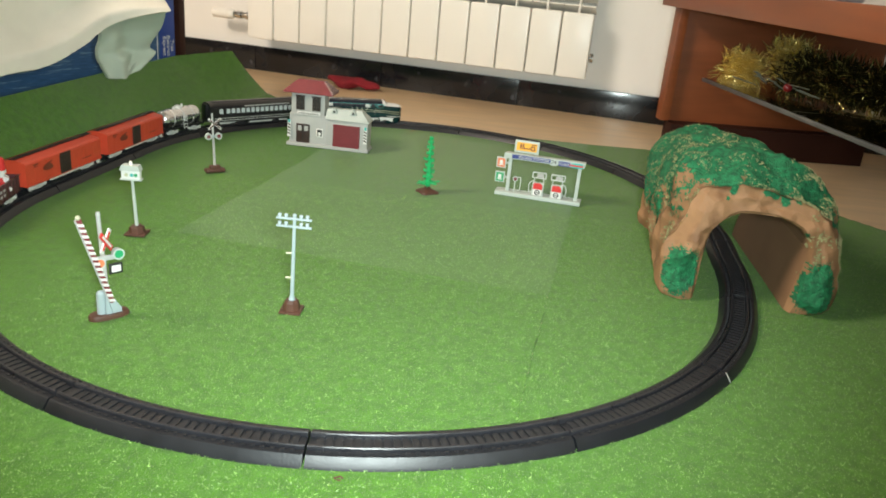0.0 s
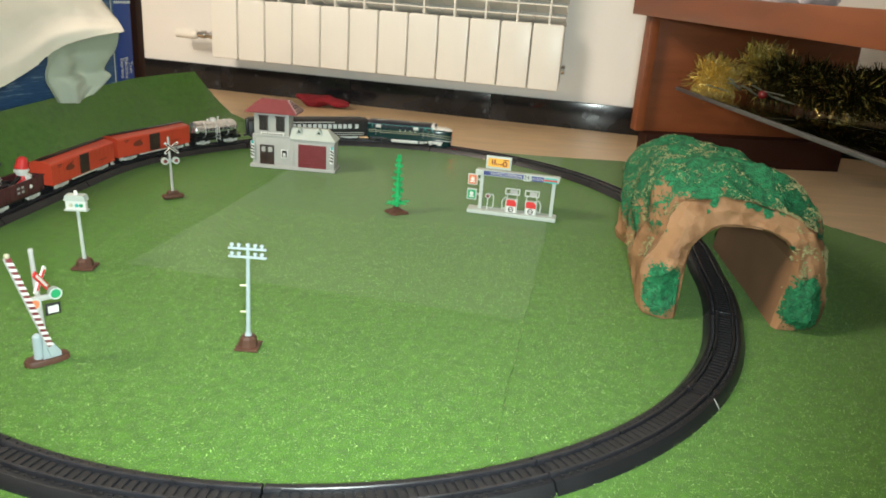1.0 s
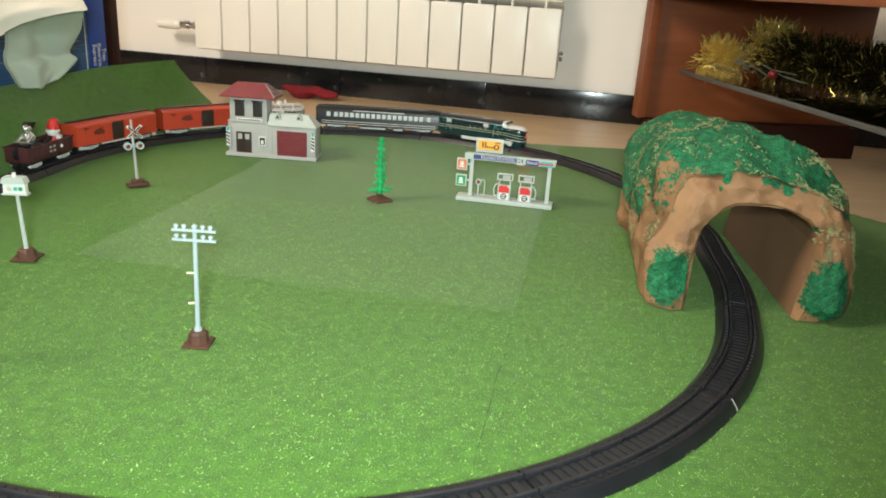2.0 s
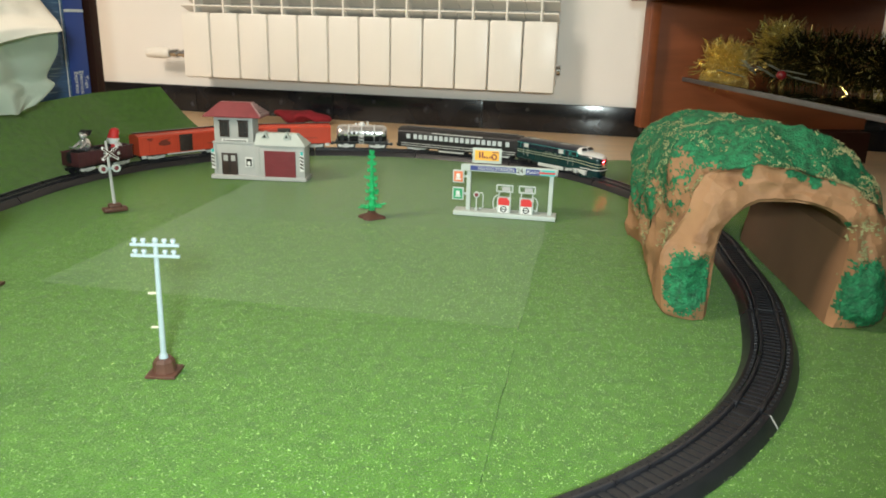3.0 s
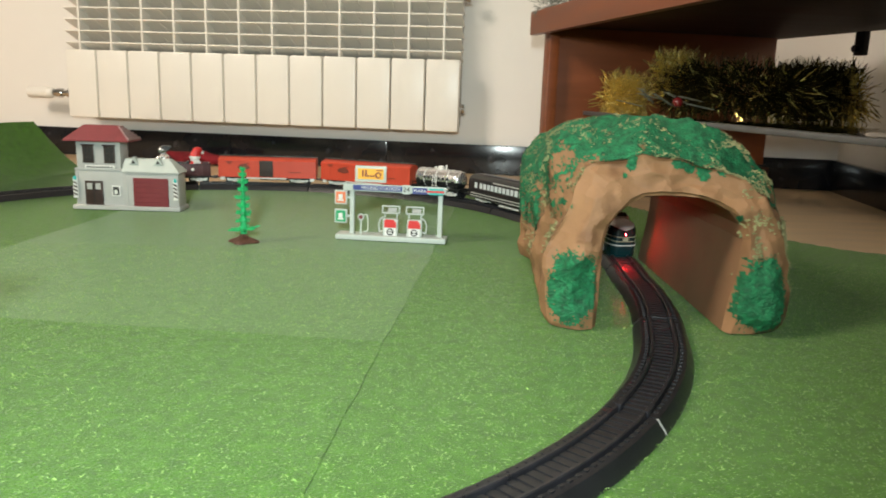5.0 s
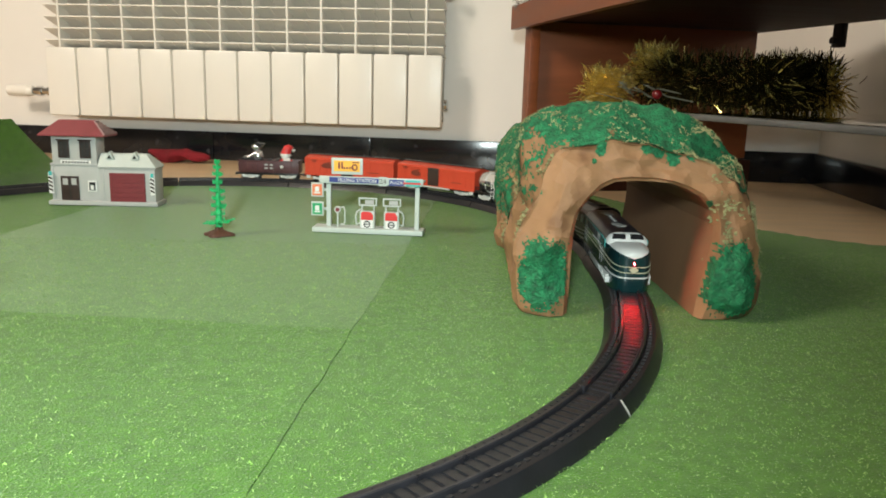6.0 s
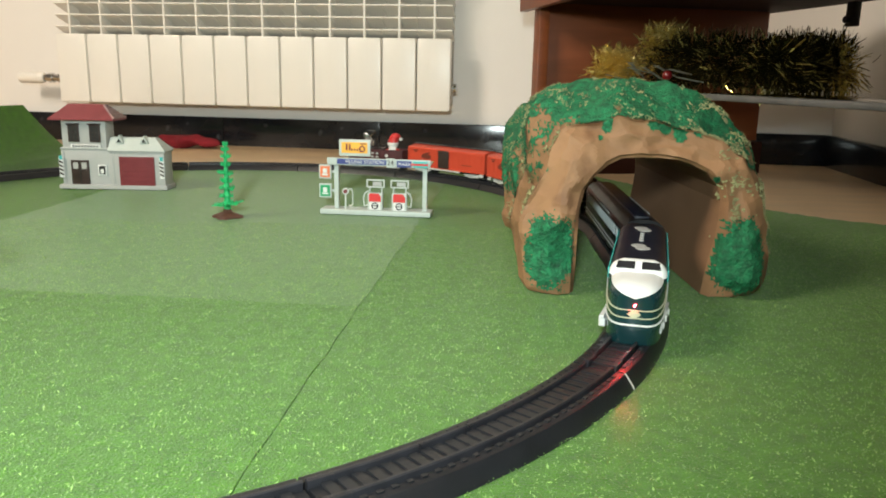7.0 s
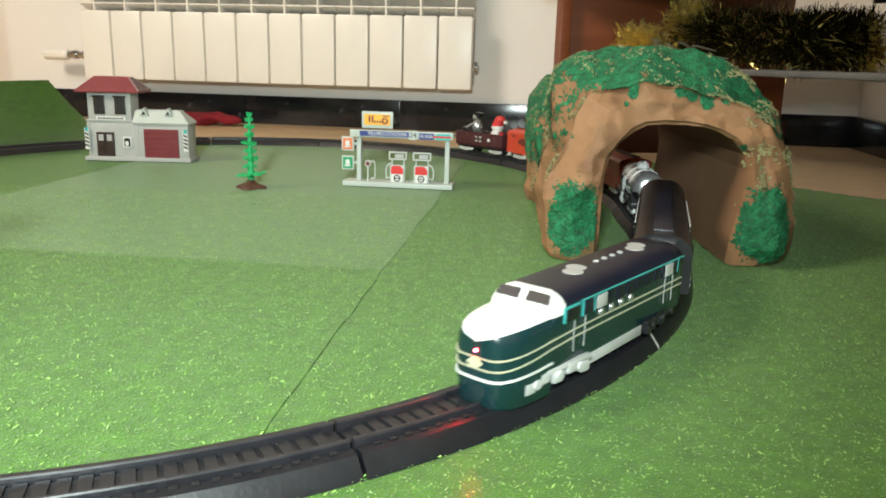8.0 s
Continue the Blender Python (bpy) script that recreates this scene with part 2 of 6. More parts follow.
def lettering(text, size, depth=0.0003):
    cu = bpy.data.curves.new("lettering", "FONT")
    cu.body, cu.size, cu.extrude, cu.align_x, cu.align_y = text, size, depth, "CENTER", "CENTER"
    ob = new("lettering", cu)
    me = bpy.data.meshes.new_from_object(ob.evaluated_get(bpy.context.evaluated_depsgraph_get()))
    bpy.data.objects.remove(ob)
    bpy.data.curves.remove(cu)
    return me


def text_part(name, text, size, material, parent, m, label=""):
    me = lettering(text, size)
    me.materials.clear()
    me.materials.append(material)
    ob = new(name, me)
    ob.parent = parent
    ob.matrix_basis = m
    if label:
        ob["label"] = label
    return ob


# ---------------------------------------------------------------- the room
FLOOR = -0.012
WALL = pose(0, 2.468, 0, 0, 0, -9.5)  # local x along the radiator wall, local y into it
bm = bmesh.new()
box(bm, 0, 0.6, FLOOR - 0.05, 7.0, 7.0, 0.1)
tagged(part("floor", bm, M["floor"]), "pale polished tile floor", "floor", kind="structure")
bm = bmesh.new()
box(bm, -0.9, 0.06, 1.2, 4.4, 0.12, 2.5)
tagged(part("wall_north", bm, M["wall"], m=WALL), "white plastered wall behind the radiator", "wall", kind="structure")
bm = bmesh.new()
box(bm, 1.36, -1.7, 1.2, 0.12, 3.4, 2.5)
tagged(part("wall_east", bm, M["wall"], m=WALL), "white plastered side wall", "wall", kind="structure")
# Unseen west and south walls and ceiling, kept dull to cut bounced light
bm = bmesh.new()
box(bm, -3.0, -1.7, 1.2, 0.12, 3.4, 2.5)
tagged(part("wall_west", bm, M["ceilingm"], m=WALL), "unseen side wall, dulled to cut bounced light", "wall", kind="structure")
bm = bmesh.new()
box(bm, -0.82, -3.4, 1.2, 4.5, 0.12, 2.5)
tagged(part("wall_south", bm, M["ceilingm"], m=WALL), "unseen rear wall, dulled to cut bounced light", "wall", kind="structure")
bm = bmesh.new()
box(bm, -0.82, -1.7, 2.5, 4.6, 3.6, 0.1)
tagged(part("ceiling", bm, M["ceilingm"], m=WALL), "unseen ceiling, dulled to cut bounced light", "ceiling", kind="structure")
base = thing("baseboard", "glossy black tile baseboard along the white wall", "baseboard", WALL, kind="structure")
bm = bmesh.new()
box(bm, 0, 0, 0, 0.40, 0.012, 0.07, 0.0012)
tile0 = part("tile", bm, M["black_tile"], base, m=pose(-2.35, -0.008, FLOOR + 0.035))
for i in range(1, 10):
    again("tile", tile0, base, pose(-2.35 + 0.4015 * i, -0.008, FLOOR + 0.035))
for i in range(7):
    again("tile", tile0, base, pose(1.292, -0.216 - 0.4015 * i, FLOOR + 0.035, 0, 0, 90))
lamp = thing("pendant_lamp", "round white pendant lamp, lit", "lamp", pose(LAMP_AT[0], LAMP_AT[1], LAMP_AT[2]))
bm = bmesh.new()
rod(bm, (0, 0, 0.012), (0, 0, 0.09), 0.27, 0.22, 32)
part("diffuser", bm, M["lampglow"], lamp)
bm = bmesh.new()
rod(bm, (0, 0, 0.09), (0, 0, 2.45 - LAMP_AT[2]), 0.004, 0.004, 8)
rod(bm, (0, 0, 2.42 - LAMP_AT[2]), (0, 0, 2.45 - LAMP_AT[2]), 0.05, 0.06, 20)
part("cord", bm, M["white"], lamp)


def radiator():
    r = thing("radiator", "white sectional aluminium radiator on the wall", "radiator", WALL @ pose(-0.525, -0.095, 0))
    pitch, z0, z1 = 0.0807, 0.09, 0.252
    bm = bmesh.new()
    box(bm, pitch / 2, 0.012, (z0 + z1) / 2, pitch - 0.003, 0.024, z1 - z0, 0.006)
    panel = part("panel", bm, M["enamel"], r, "white enamelled front panel")
    bm = bmesh.new()
    box(bm, pitch / 2, 0.022, 0.36, 0.005, 0.04, 0.22, 0.0012)
    fin = part("fin", bm, M["enamel"], r)
    bm = bmesh.new()
    for k in range(8):
        z = 0.268 + 0.027 * k
        prism(bm, [(0.004, z), (0.006, z + 0.003), (0.058, z - 0.017), (0.058, z - 0.020)], "x", 0.001, pitch - 0.001)
    louvre = part("louvre", bm, M["enamel"], r)
    for i in range(1, 12):
        again("panel", panel, r, pose(i * pitch, 0, 0))
        again("fin", fin, r, pose(i * pitch, 0, 0))
        again("louvre", louvre, r, pose(i * pitch, 0, 0))
    # Grey core behind white panels: the shade in there, given as colour
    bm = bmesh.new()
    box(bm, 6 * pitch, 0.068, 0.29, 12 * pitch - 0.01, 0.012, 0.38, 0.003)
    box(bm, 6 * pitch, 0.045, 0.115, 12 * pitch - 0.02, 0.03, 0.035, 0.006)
    part("core", bm, M["rad_in"], r, "radiator core, inner shade put into its grey")
    bm = bmesh.new()
    box(bm, 6 * pitch, 0.035, 0.495, 12 * pitch, 0.07, 0.02, 0.006)
    part("top_rail", bm, M["enamel"], r)
    v = part("valve", bmesh_rod((-0.002, 0.035, 0.146), (-0.066, 0.035, 0.146), 0.008), M["chrome"], r, "chrome valve body")
    bm = bmesh.new()
    rod(bm, (-0.010, 0.035, 0.146), (-0.018, 0.035, 0.146), 0.0125, 0.0125, 8)
    rod(bm, (-0.036, 0.035, 0.146), (-0.050, 0.035, 0.146), 0.0120, 0.0115, 8)
    rod(bm, (-0.024, 0.035, 0.146), (-0.024, 0.090, 0.146), 0.007)
    part("nut", bm, M["chrome"], v)
    bm = bmesh.new()
    rod(bm, (-0.060, 0.035, 0.146), (-0.072, 0.035, 0.146), 0.011, 0.0145, 20)
    rod(bm, (-0.072, 0.035, 0.146), (-0.126, 0.035, 0.146), 0.0145, 0.0130, 20)
    rod(bm, (-0.126, 0.035, 0.146), (-0.131, 0.035, 0.146), 0.0130, 0.008, 20)
    part("thermostat_head", bm, M["enamel"], v, "white thermostat head")
    for z, out in ((0.142, 0.008), (0.388, 0.014)):
        part("end_plug", bmesh_rod((12 * pitch, 0.035, z), (12 * pitch + out, 0.035, z), 0.0115), M["chrome"], r, "chrome end plug")
    for k in (3.5, 9.5):
        bm = bmesh.new()
        box(bm, k * pitch, 0.08, 0.30, 0.03, 0.03, 0.04)
        part("wall_bracket", bm, M["rad_in"], r)


def bmesh_rod(p0, p1, r):
    b = bmesh.new()
    rod(b, p0, p1, r, r, 14)
    return b


radiator()


# ---------------------------------------------------------------- the green mat
BACK = [(-0.70, 2.10), (-0.45, 2.10), (-0.37, 2.125), (-0.25, 2.07), (-0.12, 1.995), (0.0, 1.957), (0.18, 1.975), (0.37, 1.98), (0.55, 2.0), (0.68, 1.93), (0.80, 1.66), (0.90, 1.54), (1.0, 1.48), (1.15, 1.45)]


def along(table, x):
    for (x0, y0), (x1, y1) in zip(table, table[1:]):
        if x <= x1:
            k = min(1, max(0, (x - x0) / (x1 - x0)))
            return y0 + (y1 - y0) * k
    return table[-1][1]


def step(a, b, x):
    k = min(1, max(0, (x - a) / (b - a)))
    return k * k * (3 - 2 * k)


LEFT = [(-0.5, -0.505), (1.93, -0.505), (2.10, -0.440), (2.2, -0.440)]


def mat_height(x, y):
    start = -0.388 + 0.03 * step(1.7, 2.1, y)
    k = max(0.0, (start - x) / (start - along(LEFT, y)))
    rise = 0.096 * k ** 1.25 + 0.006 * math.sin(min(1, k) * math.pi) * noise.noise((0, y * 3, 4))
    wav = 0.0022 * noise.noise((x * 4, y * 4, 0)) * step(1.86, 2.05, y)
    edge = along(BACK, x) - y
    return rise + wav - 0.010 * step(0.05, 0.0, edge) * step(-0.36, -0.3, x)


def wander(y, seed):
    """Uneven cut of a sheet's edge."""
    return 0.0030 * noise.noise((y * 7, seed, 0)) + 0.0012 * noise.noise((y * 30, seed, 3))


def sheet(left, right, near, far, lift, material, parent):
    """A piece of the mat between two seams, each a table of y and x, from one cross cut to another."""
    bm = bmesh.new()
    nx, ny = 90, int(2 + 56 * (far - near))
    rows = []
    for j in range(ny + 1):
        row = []
        for i in range(nx + 1):
            y0 = near + (far - near) * j / ny
            x0 = along(left, y0) + (wander(y0, 5) if left is not LEFT else 0)
            x1 = along(right, y0) + (wander(y0, 5) if right is not RIGHT else 0)
            x = x0 + (x1 - x0) * i / nx
            if left is not LEFT and right is not RIGHT:
                y0 += (0.118 * (0.325 - x) + wander(x, 9)) * max(0, 1 - abs(y0 - CROSS) / 0.4)
            y = min(y0, along(BACK, x))
            row.append(bm.verts.new((x, y, mat_height(x, y) + lift)))
        rows.append(row)
    for a, b in zip(rows, rows[1:]):
        for i in range(nx):
            if (a[i].co - b[i].co).length > 1e-5 or (a[i + 1].co - b[i + 1].co).length > 1e-5:
                bm.faces.new((a[i], a[i + 1], b[i + 1], b[i]))
    bmesh.ops.remove_doubles(bm, verts=bm.verts[:], dist=1e-5)
    for v in [v for v in bm.verts if not v.link_faces]:
        bm.verts.remove(v)
    r = bmesh.ops.extrude_face_region(bm, geom=bm.faces[:])
    for v in [g for g in r["geom"] if isinstance(g, bmesh.types.BMVert)]:
        v.co.z -= 0.0022
    return part("sheet", bm, material, parent, smooth=60)


SEAM_A = [(-0.5, -0.30), (2.2, -0.03)]
SEAM_B = [(-0.5, 0.14), (2.2, 0.45)]
mat = thing("play_mat", "bright green felt grass mat in overlapping sheets on the floor", "mat")
RIGHT = [(-0.5, 1.15), (2.2, 1.15)]
CROSS = 1.084
sheet(LEFT, SEAM_A, -0.5, 2.15, 0.0, M["mat"], mat)
sheet(SEAM_A, SEAM_B, -0.5, CROSS, 0.0006, M["mat"], mat)
sheet(SEAM_A, SEAM_B, CROSS, 2.15, 0.0004, M["mat_worn"], mat)
sheet(SEAM_B, RIGHT, -0.5, 2.15, 0.0, M["mat"], mat)


def fibres():
    """Loose glossy fibres lying in the nap, thickest where the mat is nearest. Their paleness stands in for glints."""
    g = np.random.default_rng(11)
    n = 200000
    x, y = g.uniform(-0.20, 1.10, n), 0.45 + g.uniform(0.0, 1.0, n) ** 1.5 * 0.95
    a, size, tilt = g.uniform(0, 6.283, n), g.uniform(0.0003, 0.0006, n) * g.choice([1.0, 1.5, 2.4], n, p=[0.6, 0.3, 0.1]), g.uniform(-0.8, 0.8, n)
    wide = size * g.uniform(0.18, 0.40, n)
    c, s = np.cos(a), np.sin(a)
    z = np.full(n, 0.0016)
    corner = []
    for p, q in ((-1, 0.0), (0.0, 1), (1, 0.0), (0.0, -1)):
        corner.append(np.stack([x + c * size * p - s * wide * q, y + s * size * p + c * wide * q, z + size * tilt * p + 0.0002 * q], 1))
    verts = np.stack(corner, 1).reshape(-1, 3)
    faces = np.arange(4 * n).reshape(-1, 4)
    me = bpy.data.meshes.new("felt_fibre")
    me.from_pydata(verts.tolist(), [], faces.tolist())
    me.materials.append(M["fibre"])
    ob = new("felt_fibre", me)
    ob.parent = mat
    tagged(ob, "loose glossy green fibres, paler than the felt for its sparkle", kind="stuff")


fibres()



def mat_crumb():
    bm = bmesh.new()
    g = random.Random(3)
    for k in range(14):
        a = g.uniform(0, 6.28)
        ball(bm, (0.0025 * math.cos(a), 0.002 * math.sin(a), 0.0008 + g.uniform(0, 0.0008)), g.uniform(0.0005, 0.0011), 1.5, 0.8, 0.6, 1)
    ob = part("dry_crumb", bm, M["brownb"], None, "", pose(0.170, 0.716, 0.0006))
    tagged(ob, "tiny brown dry crumb lying on the green mat", "crumb")


def bm_box(cx, cy, cz, sx, sy, sz, bevel=0.0):
    b = bmesh.new()
    box(b, cx, cy, cz, sx, sy, sz, bevel)
    return b




mat_crumb()


# ---------------------------------------------------------------- the track
CX, CY, RAD, STRAIGHT, SKEW = 0.0925, 1.3300, 0.4580, 0.2640, -0.0298
LAP = 2 * STRAIGHT + 2 * math.pi * RAD


FLEX = [(0.70, 0.0), (0.95, -0.010), (1.25, -0.013), (1.48, -0.012), (1.63, 0.002), (1.78, 0.018), (1.90, 0.013), (2.06, 0.0)]


def flex(s):
    """Outward shift of the track from its even oval, and the turn that goes with it."""
    for (s0, a), (s1, b) in zip(FLEX, FLEX[1:]):
        if s0 <= s <= s1:
            k = (s - s0) / (s1 - s0)
            return a + (b - a) * k * k * (3 - 2 * k), math.atan((b - a) / (s1 - s0) * 6 * k * (1 - k))
    return 0.0, 0.0


def rail_at(s):
    """Place and heading (radians) on the track's middle, s metres along it, clockwise."""
    s %= LAP
    half = math.pi * RAD
    if s < STRAIGHT:
        n, t, h = -RAD, -STRAIGHT / 2 + s, math.pi / 2
    elif s < STRAIGHT + half:
        a = (s - STRAIGHT) / RAD
        n, t, h = -RAD * math.cos(a), STRAIGHT / 2 + RAD * math.sin(a), math.pi / 2 - a
    elif s < 2 * STRAIGHT + half:
        n, t, h = RAD, STRAIGHT / 2 - (s - STRAIGHT - half), -math.pi / 2
    else:
        a = (s - 2 * STRAIGHT - half) / RAD
        n, t, h = RAD * math.cos(a), -STRAIGHT / 2 - RAD * math.sin(a), -math.pi / 2 - a
    # the flexed sections lean in at the far bend and out inside the tunnel
    out, lean = flex(s)
    n, t = n - out * math.sin(h), t + out * math.cos(h)
    c, q = math.cos(SKEW), math.sin(SKEW)
    return CX + n * c - t * q, CY + n * q + t * c, h + SKEW + lean


def swept(bm, profile, s0, s1, count, mi=0):
    rings = []
    for k in range(count + 1):
        x, y, h = rail_at(s0 + (s1 - s0) * k / count)
        rings.append([(x + math.sin(h) * n, y - math.cos(h) * n, z) for n, z in profile])
    loft(bm, rings, mi=mi)


def track():
    top = thing("train_track", "oval of black plastic toy train track on the mat", "track")
    cuts = [0.0165 + LAP * k / 17 for k in range(18)]
    for s0, s1 in zip(cuts, cuts[1:]):
        a, b = s0 + 0.0009, s1 - 0.0009
        bm = bmesh.new()
        swept(bm, [(-0.0215, 0.0005), (-0.0205, 0.003), (-0.0160, 0.0088), (-0.0150, 0.0092), (-0.0108, 0.0092), (-0.0104, 0.0072), (-0.0062, 0.0072), (-0.0058, 0.0086),
                   (0.0058, 0.0086), (0.0062, 0.0072), (0.0104, 0.0072), (0.0108, 0.0092), (0.0150, 0.0092), (0.0160, 0.0088), (0.0205, 0.003), (0.0215, 0.0005)], a, b, 14)
        bed = part("roadbed", bm, M["track"], top, smooth=25)
        for side in (-1, 1):
            bm = bmesh.new()
            n = side * 0.0083
            swept(bm, [(n - 0.0012, 0.0070), (n - 0.0012, 0.0112), (n - 0.0007, 0.0118), (n + 0.0007, 0.0118), (n + 0.0012, 0.0112), (n + 0.0012, 0.0070)], a, b, 14)
            part("rail", bm, M["rail"], bed)
        bm = bmesh.new()
        count = int((b - a - 0.012) / 0.0068)
        for k in range(count):
            s = a + 0.008 + (b - a - 0.016) * k / max(1, count - 1)
            x, y, h = rail_at(s)
            box(bm, 0, 0, 0.0088, 0.0048, 0.0128, 0.0014, 0, pose(x, y, 0, 0, 0, math.degrees(h)))
            for side in (-1, 1):
                box(bm, 0, side * 0.0122, 0.0094, 0.0030, 0.0022, 0.0012, 0, pose(x, y, 0, 0, 0, math.degrees(h)))
        tagged(part("tie_grid", bm, M["tie"], bed, smooth=0), kind="stuff")
        if 2.10 < s1 < 2.30:
            bm = bmesh.new()
            swept(bm, [(-0.0218, 0.0010), (-0.0208, 0.0033), (-0.0162, 0.0092), (-0.0152, 0.0092), (-0.0205, 0.0022)], s1 - 0.0005, s1 + 0.0005, 1)
            part("joint_lip", bm, M["rad_in"], bed, "pale scuffed joint edge")
        x, y, h = rail_at(b - 0.002)
        bm = bmesh.new()
        for side in (-1, 1):
            box(bm, -0.004, side * 0.0083, 0.0095, 0.012, 0.0034, 0.0042, 0.0006, pose(x, y, 0, 0, 0, math.degrees(h)))
        part("joiner", bm, M["rail"], bed)


track()


# ---------------------------------------------------------------- the train
RAILTOP = 0.0118


def truck(parent, x, silver=True, base=0.026):
    """A bogie with two axles; its own space has its middle on the rail."""
    bm = bmesh.new()
    for side in (-1, 1):
        y = side * 0.0125
        prism(bm, [(-base / 2 - 0.004, 0.006), (-base / 2 - 0.003, 0.0095), (-0.004, 0.0075), (-0.003, 0.0105), (0.003, 0.0105), (0.004, 0.0075), (base / 2 + 0.003, 0.0095), (base / 2 + 0.004, 0.006),
                   (base / 2 - 0.003, 0.0045), (0.003, 0.0032), (-0.003, 0.0032), (-base / 2 + 0.003, 0.0045)], "y", y - 0.0012, y + 0.0012)
        for k in (-1, 1):
            rod(bm, (k * base / 2, y, 0.0062), (k * base / 2, y + side * 0.002, 0.0062), 0.0026, 0.0018, 8)
        rod(bm, (0, y, 0.006), (0, y + side * 0.0012, 0.006), 0.0022, 0.0022, 8)
    box(bm, 0, 0, 0.0085, 0.008, 0.024, 0.003)
    t = part("truck", bm, M["silverp"] if silver else M["blackp"], parent, "silver bogie side frames" if silver else "", pose(x, 0, RAILTOP))
    for k in (-1, 1):
        bm = bmesh.new()
        for side in (-1, 1):
            rod(bm, (k * base / 2, side * 0.0072, 0.0055), (k * base / 2, side * 0.0098, 0.0055), 0.0055, 0.0055, 16)
            rod(bm, (k * base / 2, side * 0.0066, 0.0055), (k * base / 2, side * 0.0072, 0.0055), 0.0064, 0.0064, 16)
        rod(bm, (k * base / 2, -0.008, 0.0055), (k * base / 2, 0.008, 0.0055), 0.0012, 0.0012, 8)
        part("wheelset", bm, M["blackp"], t)
    return t


def couplers(parent, length, z=0.021):
    for k in (-1, 1):
        bm = bmesh.new()
        box(bm, k * (length / 2 + 0.003), 0, z, 0.010, 0.004, 0.003, 0.0008)
        box(bm, k * (length / 2 + 0.0075), 0.001 * k, z, 0.004, 0.007, 0.005, 0.001)
        part("coupler", bm, M["blackp"], parent)


CARS = []  # thing, front and rear distance behind the nose, bogies, riders


def ribbed_box(bm, length, width, z0, z1, count):
    box(bm, 0, 0, (z0 + z1) / 2, length, width, z1 - z0, 0.0012)
    for k in range(count):
        x = -length / 2 + length * (k + 0.5) / count
        for side in (-1, 1):
            box(bm, x, side * width / 2, (z0 + z1) / 2 - 0.001, 0.0008, 0.0010, (z1 - z0) * 0.86)


def boxcar(label):
    car = thing("boxcar", label, "train car", group="train of toy cars")
    ln, w, z0, z1 = 0.170, 0.036, 0.0235, 0.0550
    bm = bmesh.new()
    roof = [(-w / 2, z0), (w / 2, z0), (w / 2, z1 - 0.002), (w / 2 - 0.002, z1), (0, z1 + 0.0035), (-w / 2 + 0.002, z1), (-w / 2, z1 - 0.002)]
    prism(bm, roof, "x", -ln / 2, ln / 2)
    for side in (-1, 1):
        for k in range(14):
            x = -ln / 2 + 0.006 + k * (ln - 0.012) / 13
            if abs(x) > 0.018:
                box(bm, x, side * (w / 2), (z0 + z1) / 2 - 0.001, 0.0007, 0.0008, (z1 - z0) * 0.84)
        box(bm, 0, side * (w / 2 + 0.0004), z0 + 0.0012, ln, 0.0012, 0.0024)
        box(bm, 0, side * (w / 2 + 0.0002), z1 - 0.004, ln, 0.0012, 0.0014)
    body = part("body", bm, M["orange"], car, "orange-red ribbed plastic body", smooth=20)
    for side in (-1, 1):
        bm = bmesh.new()
        box(bm, -0.002, side * (w / 2 + 0.0006), 0.0388, 0.0235, 0.0014, 0.0285, 0.0004)
        for k in range(4):
            box(bm, -0.002, side * (w / 2 + 0.0014), 0.028 + 0.007 * k, 0.021, 0.0006, 0.0012)
        part("sliding_door", bm, M["doorp"], body, "dark brown sliding door")
        bm = bmesh.new()
        a = side * (w / 2 + 0.0011)
        lo, hi = sorted((a - 0.0003, a + 0.0003))
        prism(bm, [(-0.052, 0.0415), (-0.047, 0.0455), (-0.038, 0.0475), (-0.031, 0.0485), (-0.036, 0.0455), (-0.031, 0.0425), (-0.030, 0.039), (-0.035, 0.0372), (-0.043, 0.0372), (-0.050, 0.0385)], "y", lo, hi)
        part("emblem", bm, M["orange_dk"], body, "dark printed emblem")
        for x, z, w, h in ((-0.066, 0.050, 0.010, 0.0016), (-0.066, 0.0475, 0.007, 0.0012), (0.048, 0.034, 0.022, 0.0010)):
            part("lettering_bar", bm_box(x, a, z, w, 0.0005, h), M["orange_dk"], body)
    bm = bmesh.new()
    box(bm, 0, 0, z1 + 0.0042, ln + 0.004, 0.007, 0.0012, 0.0003)
    part("roof_walk", bm, M["blackp"], car, "dark roof walkway")
    bm = bmesh.new()
    box(bm, 0, 0, 0.0228, ln - 0.004, 0.030, 0.0036, 0.0006)
    box(bm, 0.01, 0, 0.0195, 0.05, 0.008, 0.004, 0.0006)
    part("underframe", bm, M["blackp"], car)
    for sx in (-1, 1):
        for sy in (-1, 1):
            bm = bmesh.new()
            box(bm, sx * 0.078, sy * 0.0172, 0.0215, 0.008, 0.0012, 0.0065, 0.0003)
            box(bm, sx * 0.078, sy * 0.0182, 0.0188, 0.008, 0.0026, 0.0010)
            part("step", bm, M["silverp"], car, "pale step iron")
    bm = bmesh.new()
    for side in (-1, 1):
        box(bm, -0.002, side * 0.0178, 0.0222, 0.07, 0.0014, 0.0026)
    part("door_track", bm, M["silverp"], car, "pale lower door rail")
    couplers(car, ln)
    return car, [truck(car, 0.056), truck(car, -0.056)]


